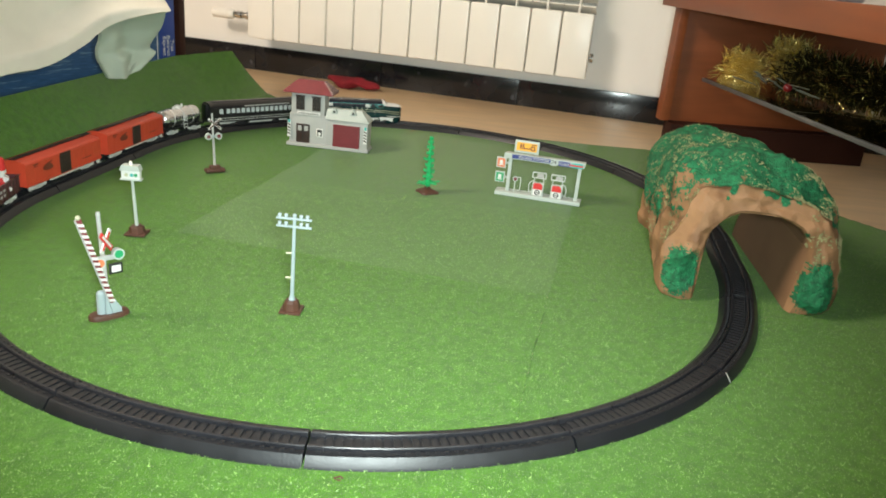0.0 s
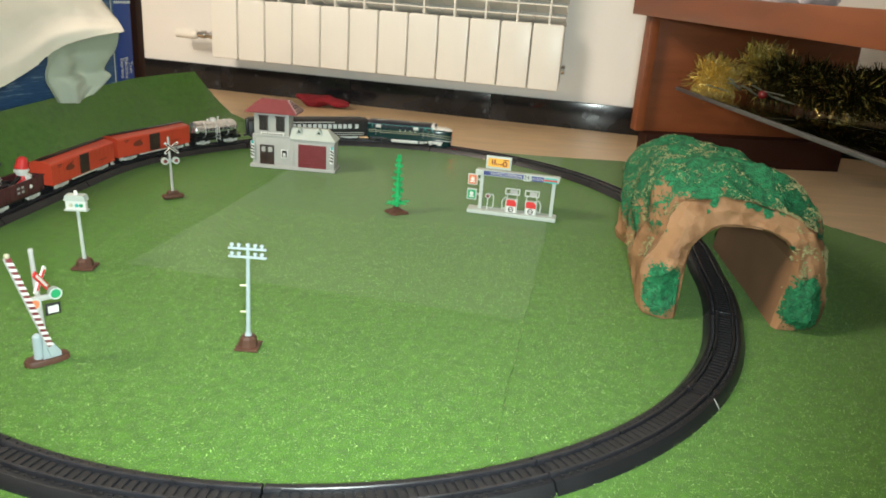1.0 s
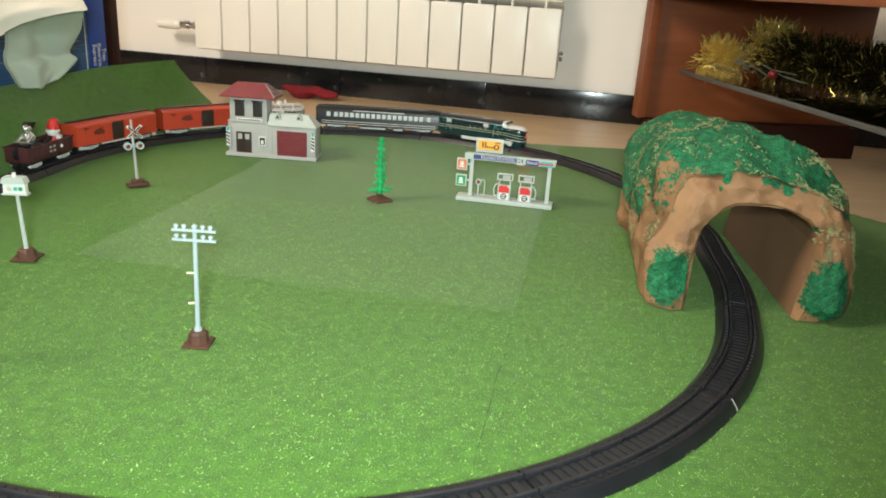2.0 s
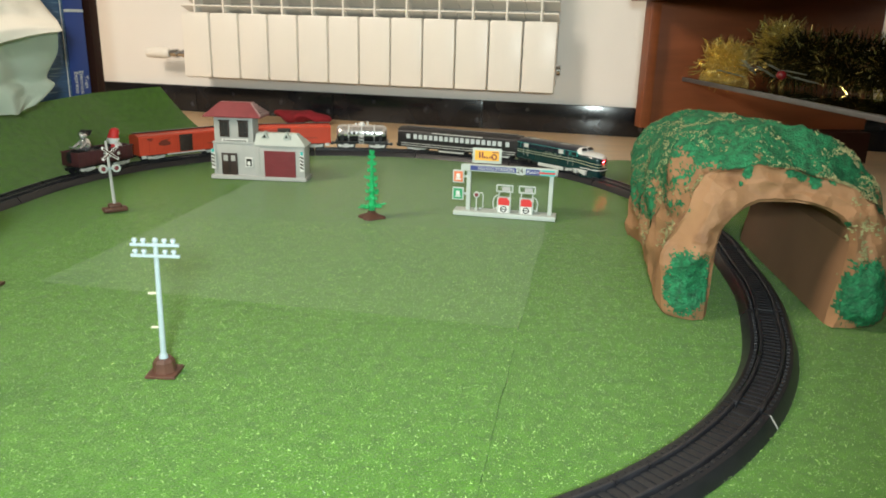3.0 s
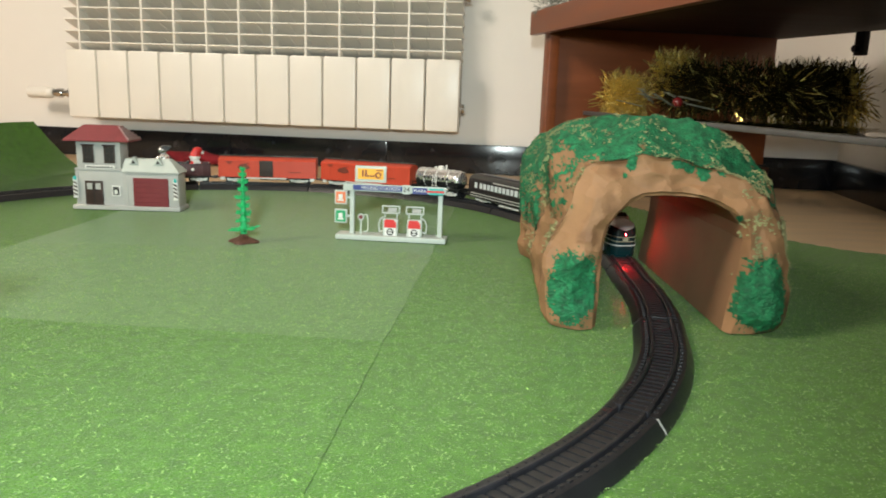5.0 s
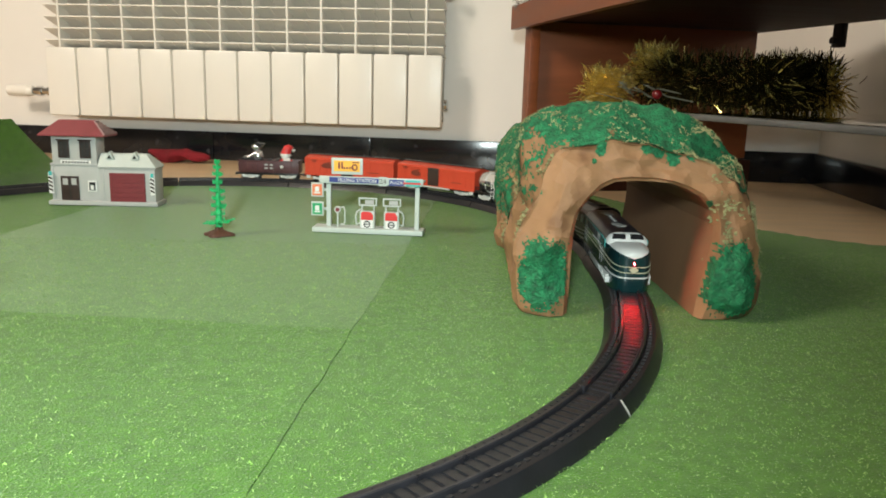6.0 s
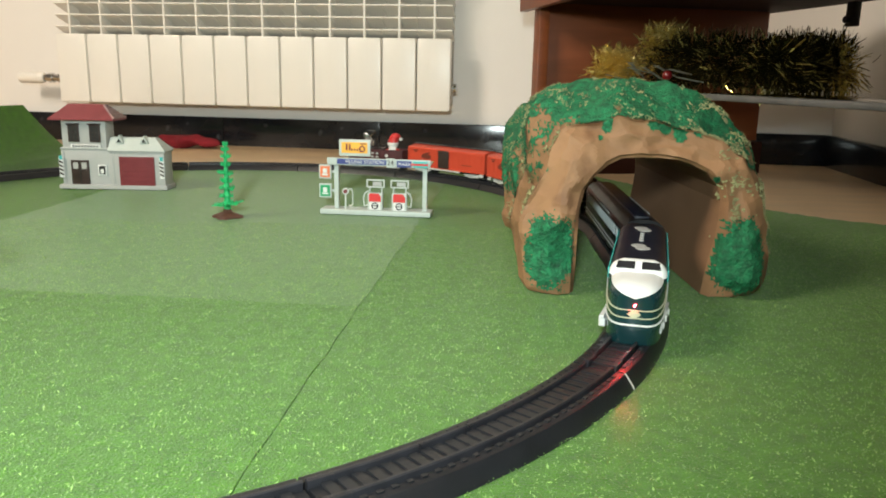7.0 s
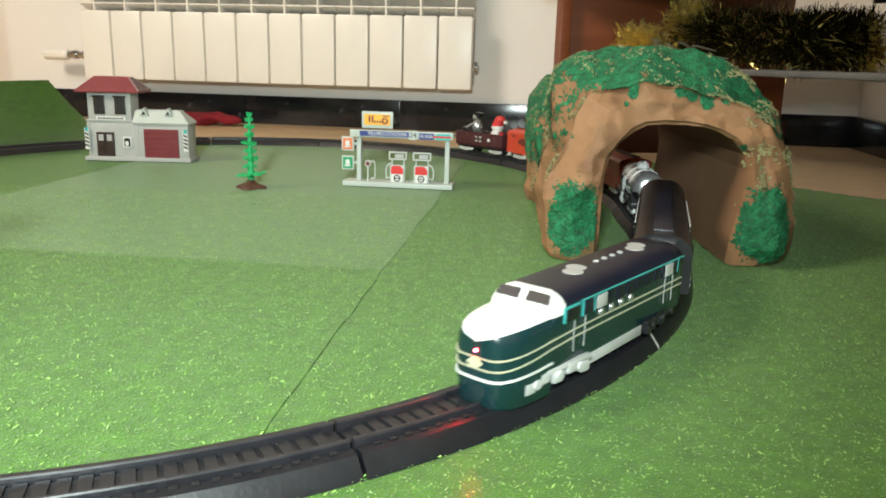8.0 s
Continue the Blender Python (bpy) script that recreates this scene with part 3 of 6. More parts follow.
def tank_car():
    car = thing("tank_car", "silver tank car on a black toy chassis", "train car", group="train of toy cars")
    bm = bmesh.new()
    rings = []
    for x, r in ((-0.0475, 0.006), (-0.0465, 0.011), (-0.043, 0.0148), (-0.038, 0.0158), (0.038, 0.0158), (0.043, 0.0148), (0.0465, 0.011), (0.0475, 0.006)):
        rings.append([(x, r * math.cos(2 * math.pi * k / 28), 0.041 + r * math.sin(2 * math.pi * k / 28)) for k in range(28)])
    loft(bm, rings)
    for f in bm.faces:
        if f.calc_center_median().z < 0.0380:
            f.material_index = 1
    tank = part("tank", bm, [M["silver"], M["blackp"]], car, "silver cylindrical tank with a black underside", smooth=50)
    bm = bmesh.new()
    for x in (-0.024, 0.0, 0.024):
        rings = [[(x + d, r * math.cos(2 * math.pi * k / 28), 0.041 + r * math.sin(2 * math.pi * k / 28)) for k in range(28)] for d, r in ((-0.0012, 0.0157), (-0.001, 0.0163), (0.001, 0.0163), (0.0012, 0.0157))]
        loft(bm, rings)
    part("strap", bm, M["silverp"], tank)
    bm = bmesh.new()
    rod(bm, (0, 0, 0.054), (0, 0, 0.0605), 0.0065, 0.0058, 16)
    rod(bm, (0, 0, 0.0605), (0, 0, 0.062), 0.0048, 0.003, 16)
    rod(bm, (0.011, 0, 0.055), (0.011, 0, 0.061), 0.0016, 0.0016, 10)
    ball(bm, (0.011, 0, 0.062), 0.0022, sub=1)
    rod(bm, (-0.011, 0, 0.055), (-0.011, 0, 0.060), 0.0016, 0.0022, 10)
    part("dome", bm, M["white"], tank, "white filling dome and valves")
    bm = bmesh.new()
    for side in (-1, 1):
        for k in range(6):
            box(bm, -0.022 + 0.0085 * k + (0.004 if k > 2 else 0), side * 0.0162, 0.0425, 0.0045, 0.0006, 0.0042)
    part("lettering_bar", bm, M["blackl"], tank)
    bm = bmesh.new()
    box(bm, 0, 0, 0.0235, 0.098, 0.020, 0.004, 0.0008)
    for x in (-0.036, 0.036):
        prism(bm, [(-0.015, 0.024), (0.015, 0.024), (0.0158, 0.040), (0.012, 0.034), (0, 0.0275), (-0.012, 0.034), (-0.0158, 0.040)], "x", x - 0.003, x + 0.003)
    for side in (-1, 1):
        box(bm, 0, side * 0.0165, 0.0265, 0.092, 0.003, 0.0022, 0.0004)
        rod(bm, (-0.047, side * 0.018, 0.033), (0.047, side * 0.018, 0.033), 0.0006, 0.0006, 6)
        for x in (-0.046, -0.016, 0.016, 0.046):
            rod(bm, (x, side * 0.018, 0.026), (x, side * 0.018, 0.033), 0.0006, 0.0006, 6)
    for x in (-0.048, 0.048):
        box(bm, x, 0, 0.0255, 0.004, 0.034, 0.005, 0.0008)
    part("chassis", bm, M["blackp"], car, "black chassis with handrails")
    for side in (-1, 1):
        bm = bmesh.new()
        for k in (-1, 1):
            rod(bm, (k * 0.004, side * 0.0185, 0.021), (k * 0.004, side * 0.0165, 0.047), 0.0006, 0.0006, 6)
        for z in (0.025, 0.031, 0.037, 0.043):
            rod(bm, (-0.004, side * 0.018, z), (0.004, side * 0.018, z), 0.0005, 0.0005, 6)
        part("ladder", bm, M["white"], car, "white ladder")
    couplers(car, 0.098)
    return car, [truck(car, 0.030, base=0.022), truck(car, -0.030, base=0.022)]


def coach():
    car = thing("passenger_coach", "black streamlined passenger coach with pale windows", "train car", group="train of toy cars")
    ln, w = 0.240, 0.036
    bm = bmesh.new()
    sec = [(-w / 2, 0.020), (w / 2, 0.020), (w / 2, 0.0462), (w / 2 - 0.0015, 0.0503), (w / 2 - 0.006, 0.0540), (0.006, 0.0558), (-0.006, 0.0558), (-w / 2 + 0.006, 0.0540), (-w / 2 + 0.0015, 0.0503), (-w / 2, 0.0462)]
    prism(bm, sec, "x", -ln / 2, ln / 2)
    for k in (-1, 1):
        box(bm, k * (ln / 2 + 0.002), 0, 0.037, 0.005, 0.016, 0.032, 0.001)
    for side in (-1, 1):
        box(bm, 0, side * w / 2, 0.0345, ln - 0.01, 0.0012, 0.0012)
        box(bm, 0, side * w / 2, 0.0463, ln - 0.004, 0.0012, 0.0012)
    body = part("body", bm, M["blackp"], car, "gloss black coach body", smooth=30)
    bm = bmesh.new()
    box(bm, 0, 0, 0.0562, ln - 0.02, 0.012, 0.0016, 0.0005)
    part("roof_vent", bm, M["locor"], car)
    bm = bmesh.new()
    box(bm, 0, 0, 0, 0.0074, 0.0010, 0.0088, 0.0006)
    win = None
    for side in (-1, 1):
        for k in range(19):
            x = -0.094 + k * 0.0104
            if k in (0, 18):
                x += -0.004 if k == 0 else 0.004
            m = pose(x, side * (w / 2 + 0.0003), 0.0405)
            if win is None:
                win = part("window", bm, M["coachwin"], body, "pale translucent window", m)
            else:
                again("window", win, body, m)
    bm = bmesh.new()
    for side in (-1, 1):
        box(bm, 0, side * (w / 2 + 0.0004), 0.0275, 0.225, 0.0008, 0.0010)
        box(bm, 0, side * (w / 2 + 0.0004), 0.0235, 0.225, 0.0008, 0.0010)
        box(bm, 0, side * (w / 2 + 0.0004), 0.0490, 0.10, 0.0008, 0.0014)
    part("lining", bm, M["silverp"], body, "thin silver lining")
    bm = bmesh.new()
    box(bm, -0.012, 0, 0.0175, 0.055, 0.028, 0.007, 0.001)
    box(bm, 0.038, 0, 0.0175, 0.022, 0.028, 0.006, 0.001)
    part("underfloor_box", bm, M["blackp"], car)
    bm = bmesh.new()
    for side in (-1, 1):
        box(bm, -0.012, side * 0.0148, 0.0165, 0.05, 0.0012, 0.0026)
        box(bm, 0.038, side * 0.0148, 0.0165, 0.018, 0.0012, 0.0026)
    part("side_skirt", bm, M["silverp"], car, "silver skirt strip")
    couplers(car, ln)
    return car, [truck(car, 0.085, base=0.030), truck(car, -0.085, base=0.030)]


def gondola():
    car = thing("gondola_car", "dark maroon open gondola car carrying toy figures", "train car", group="train of toy cars")
    ln, w, z0, z1 = 0.106, 0.036, 0.0245, 0.046
    bm = bmesh.new()
    box(bm, 0, 0, z0 + 0.001, ln, w, 0.002)
    for side in (-1, 1):
        box(bm, 0, side * (w / 2 - 0.0007), (z0 + z1) / 2, ln, 0.0014, z1 - z0, 0.0003)
        box(bm, 0, side * (w / 2), z1 - 0.0008, ln + 0.002, 0.0026, 0.0016, 0.0003)
        box(bm, side * (ln / 2 - 0.0007), 0, (z0 + z1) / 2, 0.0014, w - 0.003, z1 - z0, 0.0003)
        for k in range(11):
            box(bm, -ln / 2 + 0.004 + k * (ln - 0.008) / 10, side * w / 2, (z0 + z1) / 2, 0.0016, 0.0018, z1 - z0 - 0.002, 0.0003)
    body = part("body", bm, M["maroon"], car, "dark maroon ribbed sides", smooth=20)
    for side in (-1, 1):
        bm = bmesh.new()
        for k in range(2):
            for r in range(2):
                box(bm, -0.004 + 0.009 * k, side * (w / 2 + 0.0011), 0.039 - 0.006 * r, 0.005, 0.0004, 0.003)
        part("lettering_bar", bm, M["grey"], body)
    bm = bmesh.new()
    box(bm, 0, 0, 0.0225, ln - 0.006, 0.028, 0.004, 0.0006)
    part("underframe", bm, M["blackp"], car)
    couplers(car, ln)
    return car, [truck(car, 0.034, base=0.022), truck(car, -0.034, base=0.022)]


def locomotive():
    car = thing("diesel_locomotive", "dark green streamlined toy diesel locomotive with a white nose", "locomotive", group="train of toy cars")
    w, top, zb = 0.0375, 0.0545, 0.0195
    rear, cab = -0.0885, 0.0478
    bm = bmesh.new()

    def ring(x, hw, zt, rnd):
        pts = [(x, -hw, zb), (x, -hw, zt - rnd)]
        for k in range(1, 6):
            a = math.pi / 2 * k / 6
            pts.append((x, -hw + rnd * (1 - math.cos(a)), zt - rnd + rnd * math.sin(a)))
        pts.append((x, -hw + rnd, zt + 0.0006))
        pts.append((x, hw - rnd, zt + 0.0006))
        for k in range(5, 0, -1):
            a = math.pi / 2 * k / 6
            pts.append((x, hw - rnd * (1 - math.cos(a)), zt - rnd + rnd * math.sin(a)))
        pts += [(x, hw, zt - rnd), (x, hw, zb)]
        return pts

    rings = [ring(rear, w / 2 - 0.001, top - 0.001, 0.009)]
    rings += [ring(rear + 0.002 + (cab - rear - 0.002) * k / 12, w / 2, top, 0.009) for k in range(13)]
    hood = 0.0478
    for k in range(1, 5):
        q = k / 4
        rings.append(ring(cab + 0.006 * q, w / 2 - 0.0004 * q, top + (hood - top) * q + 0.0012 * math.sin(q * math.pi), 0.009 - 0.001 * q))
    for k in range(1, 13):
        a = math.pi / 2 * k / 12.4
        x = cab + 0.006 + 0.0328 * math.sin(a)
        rings.append(ring(x, max(0.0022, (w / 2 - 0.0004) * math.cos(a) ** 0.48), hood - 0.0050 * (1 - math.cos(a)) ** 1.3, min(0.008, 0.7 * (w / 2) * math.cos(a) ** 0.48)))
    loft(bm, rings)
    tilt = 0.0066 / (w / 2)
    for co, no in (((0, 0, 0.0392), (0, -tilt, 1)), ((0, 0, 0.0392), (0, tilt, 1)), ((cab - 0.004, 0, 0), (1, 0, 0)), ((0, 0, top - 0.0055), (0, 0, 1))):
        bmesh.ops.bisect_plane(bm, geom=bm.verts[:] + bm.edges[:] + bm.faces[:], plane_co=co, plane_no=no)
    for f in bm.faces:
        c = f.calc_center_median()
        if c.x > cab - 0.004 and c.z > 0.0392 + tilt * abs(c.y):
            f.material_index = 2
        elif c.z > top - 0.0055 and c.x < cab - 0.004:
            f.material_index = 1
    body = part("body", bm, [M["locog"], M["locor"], M["white"]], car, "dark green body with navy roof and white nose", smooth=40)

    def outline(z, off):
        pts = [(rear + 0.002, w / 2 + off)]
        pts += [(rear + 0.002 + (cab + 0.004 - rear) * k / 8, w / 2 + off) for k in range(1, 9)]
        for k in range(1, 13):
            a = math.pi / 2 * k / 12
            pts.append((cab + 0.006 + (0.0329 + off) * math.sin(a), max(0.0, (w / 2 - 0.0004) * max(0, math.cos(a)) ** 0.48 + (off if k < 12 else 0))))
        return pts + [(x, -y) for x, y in reversed(pts[:-1])]

    for name, zside, ztip, hgt, m in (("stripe", 0.0362, 0.0322, 0.0007, M["cream"]), ("stripe", 0.0325, 0.0272, 0.0007, M["cream"]), ("nose_band", 0.0250, 0.0226, 0.0011, M["white"])):
        bm = bmesh.new()
        pts = outline(0, 0.0004)
        if name == "nose_band":
            pts = [p for p in pts if p[0] > cab + 0.002]
        rr = []
        for x, y in pts:
            z = zside + (ztip - zside) * max(0, min(1, (x - cab) / 0.039))
            k = 1 - 0.002 / max(0.004, math.hypot(x, y))
            rr.append([(x, y, z - hgt / 2), (x, y, z + hgt / 2), (x * 0.996, y * 0.97, z + hgt / 2), (x * 0.996, y * 0.97, z - hgt / 2)])
        loft(bm, rr)
        part(name, bm, m, body, "pale painted stripe round the nose")
    # pilot under the nose
    bm = bmesh.new()
    rr = []
    for z, k in ((0.0090, 0.95), (0.0105, 0.975), (0.0235, 0.99)):
        pts = [p for p in outline(0, 0.0) if p[0] > cab - 0.004]
        rr.append([(cab - 0.004 + (x - cab + 0.004) * k, y * k, z) for x, y in pts])
    loft(bm, rr)
    part("pilot", bm, M["locog"], car, "rounded dark green pilot", smooth=50)
    bm = bmesh.new()
    prism(bm, [(-0.0075, 0.0), (-0.003, 0.0028), (0, 0.0034), (0.003, 0.0028), (0.0075, 0.0), (0.003, -0.0028), (0, -0.0034), (-0.003, -0.0028)], "x", 0, 0.0012)
    part("badge", bm, M["cream"], body, "cream nose badge", pose(cab + 0.0386, 0, 0.0298, 0, 0, 0) @ Matrix.Diagonal((1, 0.55, 0.7, 1)))
    # windscreen
    for side in (-1, 1):
        bm = bmesh.new()
        prism(bm, [(side * 0.0022, -0.0026), (side * 0.0142, -0.0024), (side * 0.0132, 0.0024), (side * 0.0022, 0.0026)], "x", -0.0008, 0.0006)
        part("windscreen_pane", bm, M["blackp"], body, "dark windscreen pane", pose(cab + 0.0036, 0, 0.0524, 0, -42, 0))
    bm = bmesh.new()
    rod(bm, (-0.001, 0, 0), (0.0004, 0, 0), 0.0006, 0.0005, 12)
    part("headlight", bm, M["red_led"], body, "small red glowing nose lamp", pose(cab + 0.0386, 0, 0.0352, 0, 4, 0))
    for side in (-1, 1):
        y = side * (w / 2 + 0.0003)
        bm = bmesh.new()
        box(bm, 0.0395, y, 0.0450, 0.0145, 0.0010, 0.0076, 0.0006)
        part("cab_window_frame", bm, M["teal"], body, "teal cab window frame")
        bm = bmesh.new()
        box(bm, 0.0395, y + side * 0.0006, 0.0448, 0.0115, 0.0008, 0.0060, 0.0004)
        part("cab_window", bm, M["blackp"], body)
        bm = bmesh.new()
        for k in range(10):
            x = 0.024 - 0.0108 * k
            box(bm, x, y, 0.0448, 0.0088, 0.0008, 0.0070, 0.0003)
        part("louvre_panel", bm, M["locor"], body)
        bm = bmesh.new()
        box(bm, -0.028, y, 0.0488, 0.119, 0.0008, 0.0005)
        for k in (0, 1, 9, 10):
            box(bm, 0.0294 - 0.0108 * k, y, 0.0448, 0.0006, 0.0008, 0.0080)
        part("window_trim", bm, M["teal"], body, "teal lining along the side")
        for k in range(2):
            bm = bmesh.new()
            box(bm, (0.012, -0.066)[k], y + side * 0.0003, 0.0448, 0.010, 0.0010, 0.0066, 0.0003)
            part("vent_plate", bm, M["silverp"], body, "pale silver vent")
        for k in range(4):
            bm = bmesh.new()
            rod(bm, (0.011 - 0.0105 * k, y - side * 0.0004, 0.0388), (0.011 - 0.0105 * k, y + side * 0.0007, 0.0388), 0.0022, 0.0018, 14)
            part("porthole", bm, M["silver"], body, "chrome porthole")
        for x in (0.028, 0.038, -0.071, -0.061):
            bm = bmesh.new()
            rod(bm, (x, y + side * 0.0007, 0.026), (x, y + side * 0.0007, 0.041), 0.0003, 0.0003, 6)
            part("handrail", bm, M["grey"], body)
        bm = bmesh.new()
        box(bm, -0.010, side * 0.0176, 0.0165, 0.056, 0.0026, 0.0062, 0.0008)
        part("fuel_tank", bm, M["silverp"], car, "grey fuel tank side")
    for x in (0.006, -0.062):
        bm = bmesh.new()
        for k in (-1, 1):
            rod(bm, (x + k * 0.0042, k * 0.0015, top), (x + k * 0.0042, k * 0.0015, top + 0.0009), 0.0055, 0.0053, 18)
        part("roof_fan", bm, M["grey"], body, "grey round roof fans")
    bm = bmesh.new()
    for k in range(4):
        rod(bm, (-0.016 - 0.009 * k, 0.0, top), (-0.016 - 0.009 * k, 0, top + 0.0014), 0.0016, 0.0016, 10)
    part("exhaust_port", bm, M["grey"], body)
    bm = bmesh.new()
    box(bm, -0.012, 0, 0.016, 0.150, 0.026, 0.006, 0.001)
    part("underframe", bm, M["blackp"], car)
    tr = []
    for x in (0.046, -0.060):
        bright = x > 0
        t = truck(car, x, bright, 0.030)
        for side in (-1, 1):
            bm = bmesh.new()
            for k in range(5):
                box(bm, -0.020 + 0.010 * k, side * 0.0178, 0.0045 + 0.0022 * (k % 2), 0.0068, 0.0042, 0.0052, 0.0008)
            box(bm, 0, side * 0.0180, 0.0086, 0.050, 0.0030, 0.0024, 0.0004)
            for k in range(3):
                rod(bm, (-0.016 + 0.016 * k, side * 0.0170, 0.0055), (-0.016 + 0.016 * k, side * 0.0208, 0.0055), 0.0030, 0.0022, 10)
            part("side_frame", bm, M["silverp"] if bright else M["blackp"], t, "bright silver bogie casting" if bright else "black bogie casting")
        tr.append(t)
    bm = bmesh.new()
    box(bm, rear - 0.003, 0, 0.021, 0.010, 0.004, 0.003, 0.0008)
    part("coupler", bm, M["blackp"], car)
    return car, tr


def gnome():
    bm = bmesh.new()
    rod(bm, (0, 0, 0), (0, 0, 0.016), 0.0078, 0.0052, 14, mi=0)
    ball(bm, (0, 0, 0.0185), 0.0056, mi=1)
    rod(bm, (0, 0, 0.0195), (0, 0, 0.0222), 0.0068, 0.0066, 14, mi=1)
    rod(bm, (0, 0, 0.0215), (0.001, 0.002, 0.029), 0.0064, 0.0050, 14, mi=0)
    ball(bm, (0.0008, 0.0030, 0.0292), 0.0052, 1, 1.2, 0.8, mi=0, sub=2)
    ball(bm, (0.001, 0.0095, 0.0262), 0.0022, mi=1, sub=2)
    prism(bm, [(0.0035, 0.018), (0.0080, 0.015), (0.0075, 0.008), (0.003, 0.010)], "y", -0.004, 0.004, mi=1)
    for s in (-1, 1):
        rod(bm, (0.001, s * 0.006, 0.013), (0.007, s * 0.006, 0.007), 0.0022, 0.0018, 8, mi=0)
        ball(bm, (0.0078, s * 0.0064, 0.0064), 0.0024, mi=1, sub=1)
        ball(bm, (0.0045, s * 0.0035, 0.002), 0.0032, 1.4, 1, 0.8, 1, mi=2)
    for v in bm.verts:
        v.co *= 1.42
    ob = part("gnome_figure", bm, [M["redl"], M["white"], M["brownb"]], smooth=50)
    return tagged(ob, "small red-hatted gnome doll with a white beard", "doll")


def silver_rider():
    bm = bmesh.new()
    ball(bm, (0.0, 0, 0.017), 0.0058, 1, 0.9, 1.2, 2, 0)
    ball(bm, (0.002, 0, 0.0265), 0.0042, 1.1, 0.9, 1, 2, 0)
    prism(bm, [(-0.003, 0.026), (-0.008, 0.031), (0.001, 0.032), (0.004, 0.0295)], "y", -0.003, 0.003, 1)
    for s in (-1, 1):
        rod(bm, (0.002, s * 0.004, 0.020), (0.011, s * 0.005, 0.015), 0.0018, 0.0014, 8, 0)
        rod(bm, (0, s * 0.003, 0.012), (0.006, s * 0.004, 0.004), 0.0024, 0.0018, 8, 1)
    for x in (-0.013, 0.016):
        rod(bm, (x, -0.0018, 0.007), (x, 0.0018, 0.007), 0.007, 0.007, 16, 1)
        rod(bm, (x, -0.0022, 0.007), (x, 0.0022, 0.007), 0.004, 0.004, 12, 0)
    rod(bm, (-0.012, 0, 0.009), (0.014, 0, 0.012), 0.0034, 0.0026, 8, 1)
    rod(bm, (0.014, -0.006, 0.016), (0.014, 0.006, 0.016), 0.0009, 0.0009, 6, 0)
    rod(bm, (-0.014, 0.003, 0.008), (-0.026, 0.004, 0.014), 0.0014, 0.0022, 8, 1)
    for v in bm.verts:
        v.co *= 1.55
    ob = part("silver_toy_motorbike", bm, [M["silver"], M["blackp"]], smooth=50)
    return tagged(ob, "silver and black toy figure on a small motorbike", "toy")


loco, loco_trucks = locomotive()
CARS.append((loco, 0.0, 0.177, loco_trucks, (0.046, -0.060)))
c, tr = coach()
CARS.append((c, 0.187, 0.427, tr, (0.085, -0.085)))
c, tr = tank_car()
CARS.append((c, 0.455, 0.556, tr, (0.030, -0.030)))
c, tr = boxcar("orange-red plastic boxcar with a dark sliding door")
CARS.append((c, 0.567, 0.741, tr, (0.056, -0.056)))
c, tr = boxcar("orange-red plastic boxcar with a dark sliding door, coupled to the gondola")
CARS.append((c, 0.757, 0.931, tr, (0.056, -0.056)))
c, tr = gondola()
gond = (c, 0.946, 1.058, tr, (0.034, -0.034))
CARS.append(gond)
doll = gnome()
rider = silver_rider()
RUN = [(-0.5, 0.794), (0, 0.884), (1, 1.060), (2.5, 1.327), (3.5, 1.502), (4.0, 1.590), (4.5, 1.687), (5.0, 1.786), (6.5, 2.081), (7.0, 2.177), (8.0, 2.363), (8.6, 2.473)]


def nose_at(t):
    """Distance of the locomotive's nose along the track: a smooth curve through RUN."""
    for i in range(1, len(RUN) - 2):
        (t0, s0), (t1, s1) = RUN[i], RUN[i + 1]
        if t <= t1 + 1e-6:
            m0 = (s1 - RUN[i - 1][1]) / (t1 - RUN[i - 1][0])
            m1 = (RUN[i + 2][1] - s0) / (RUN[i + 2][0] - t0)
            k, d = (t - t0) / (t1 - t0), t1 - t0
            return s0 * (2 * k ** 3 - 3 * k * k + 1) + m0 * d * (k ** 3 - 2 * k * k + k) + s1 * (3 * k * k - 2 * k ** 3) + m1 * d * (k ** 3 - k * k)
    return RUN[-1][1]


def car_pose(t, front, back, pins):
    """A car's pose with both bogies on the track, and the two bogies' poses in it."""
    mid = nose_at(t) - (front + back) / 2
    (x0, y0, h0), (x1, y1, h1) = rail_at(mid + pins[0]), rail_at(mid + pins[1])
    head = math.atan2(y0 - y1, x0 - x1)
    k = pins[0] / (pins[0] - pins[1])
    x, y = x0 + (x1 - x0) * k, y0 + (y1 - y0) * k
    turns = [math.degrees((h - head + math.pi) % (2 * math.pi) - math.pi) for h in (h0, h1)]
    return pose(x, y, 0, 0, 0, math.degrees(head)), [pose(p, 0, RAILTOP, 0, 0, a) for p, a in zip(pins, turns)]


def motions():
    times = [k * 0.25 for k in range(33)]
    for ob, front, back, trucks, pins in CARS:
        walk(ob, [(t, car_pose(t, front, back, pins)[0]) for t in times])
        for i, tr in enumerate(trucks):
            walk(tr, [(t, car_pose(t, front, back, pins)[1][i]) for t in times])
    _, front, back, _, pins = gond
    walk(doll, [(t, car_pose(t, front, back, pins)[0] @ pose(0.028, -0.004, 0.0265, 0, 0, -70)) for t in times])
    walk(rider, [(t, car_pose(t, front, back, pins)[0] @ pose(-0.022, 0, 0.0265, 0, 0, 180)) for t in times])


# ---------------------------------------------------------------- the tunnel
from mathutils.bvhtree import BVHTree


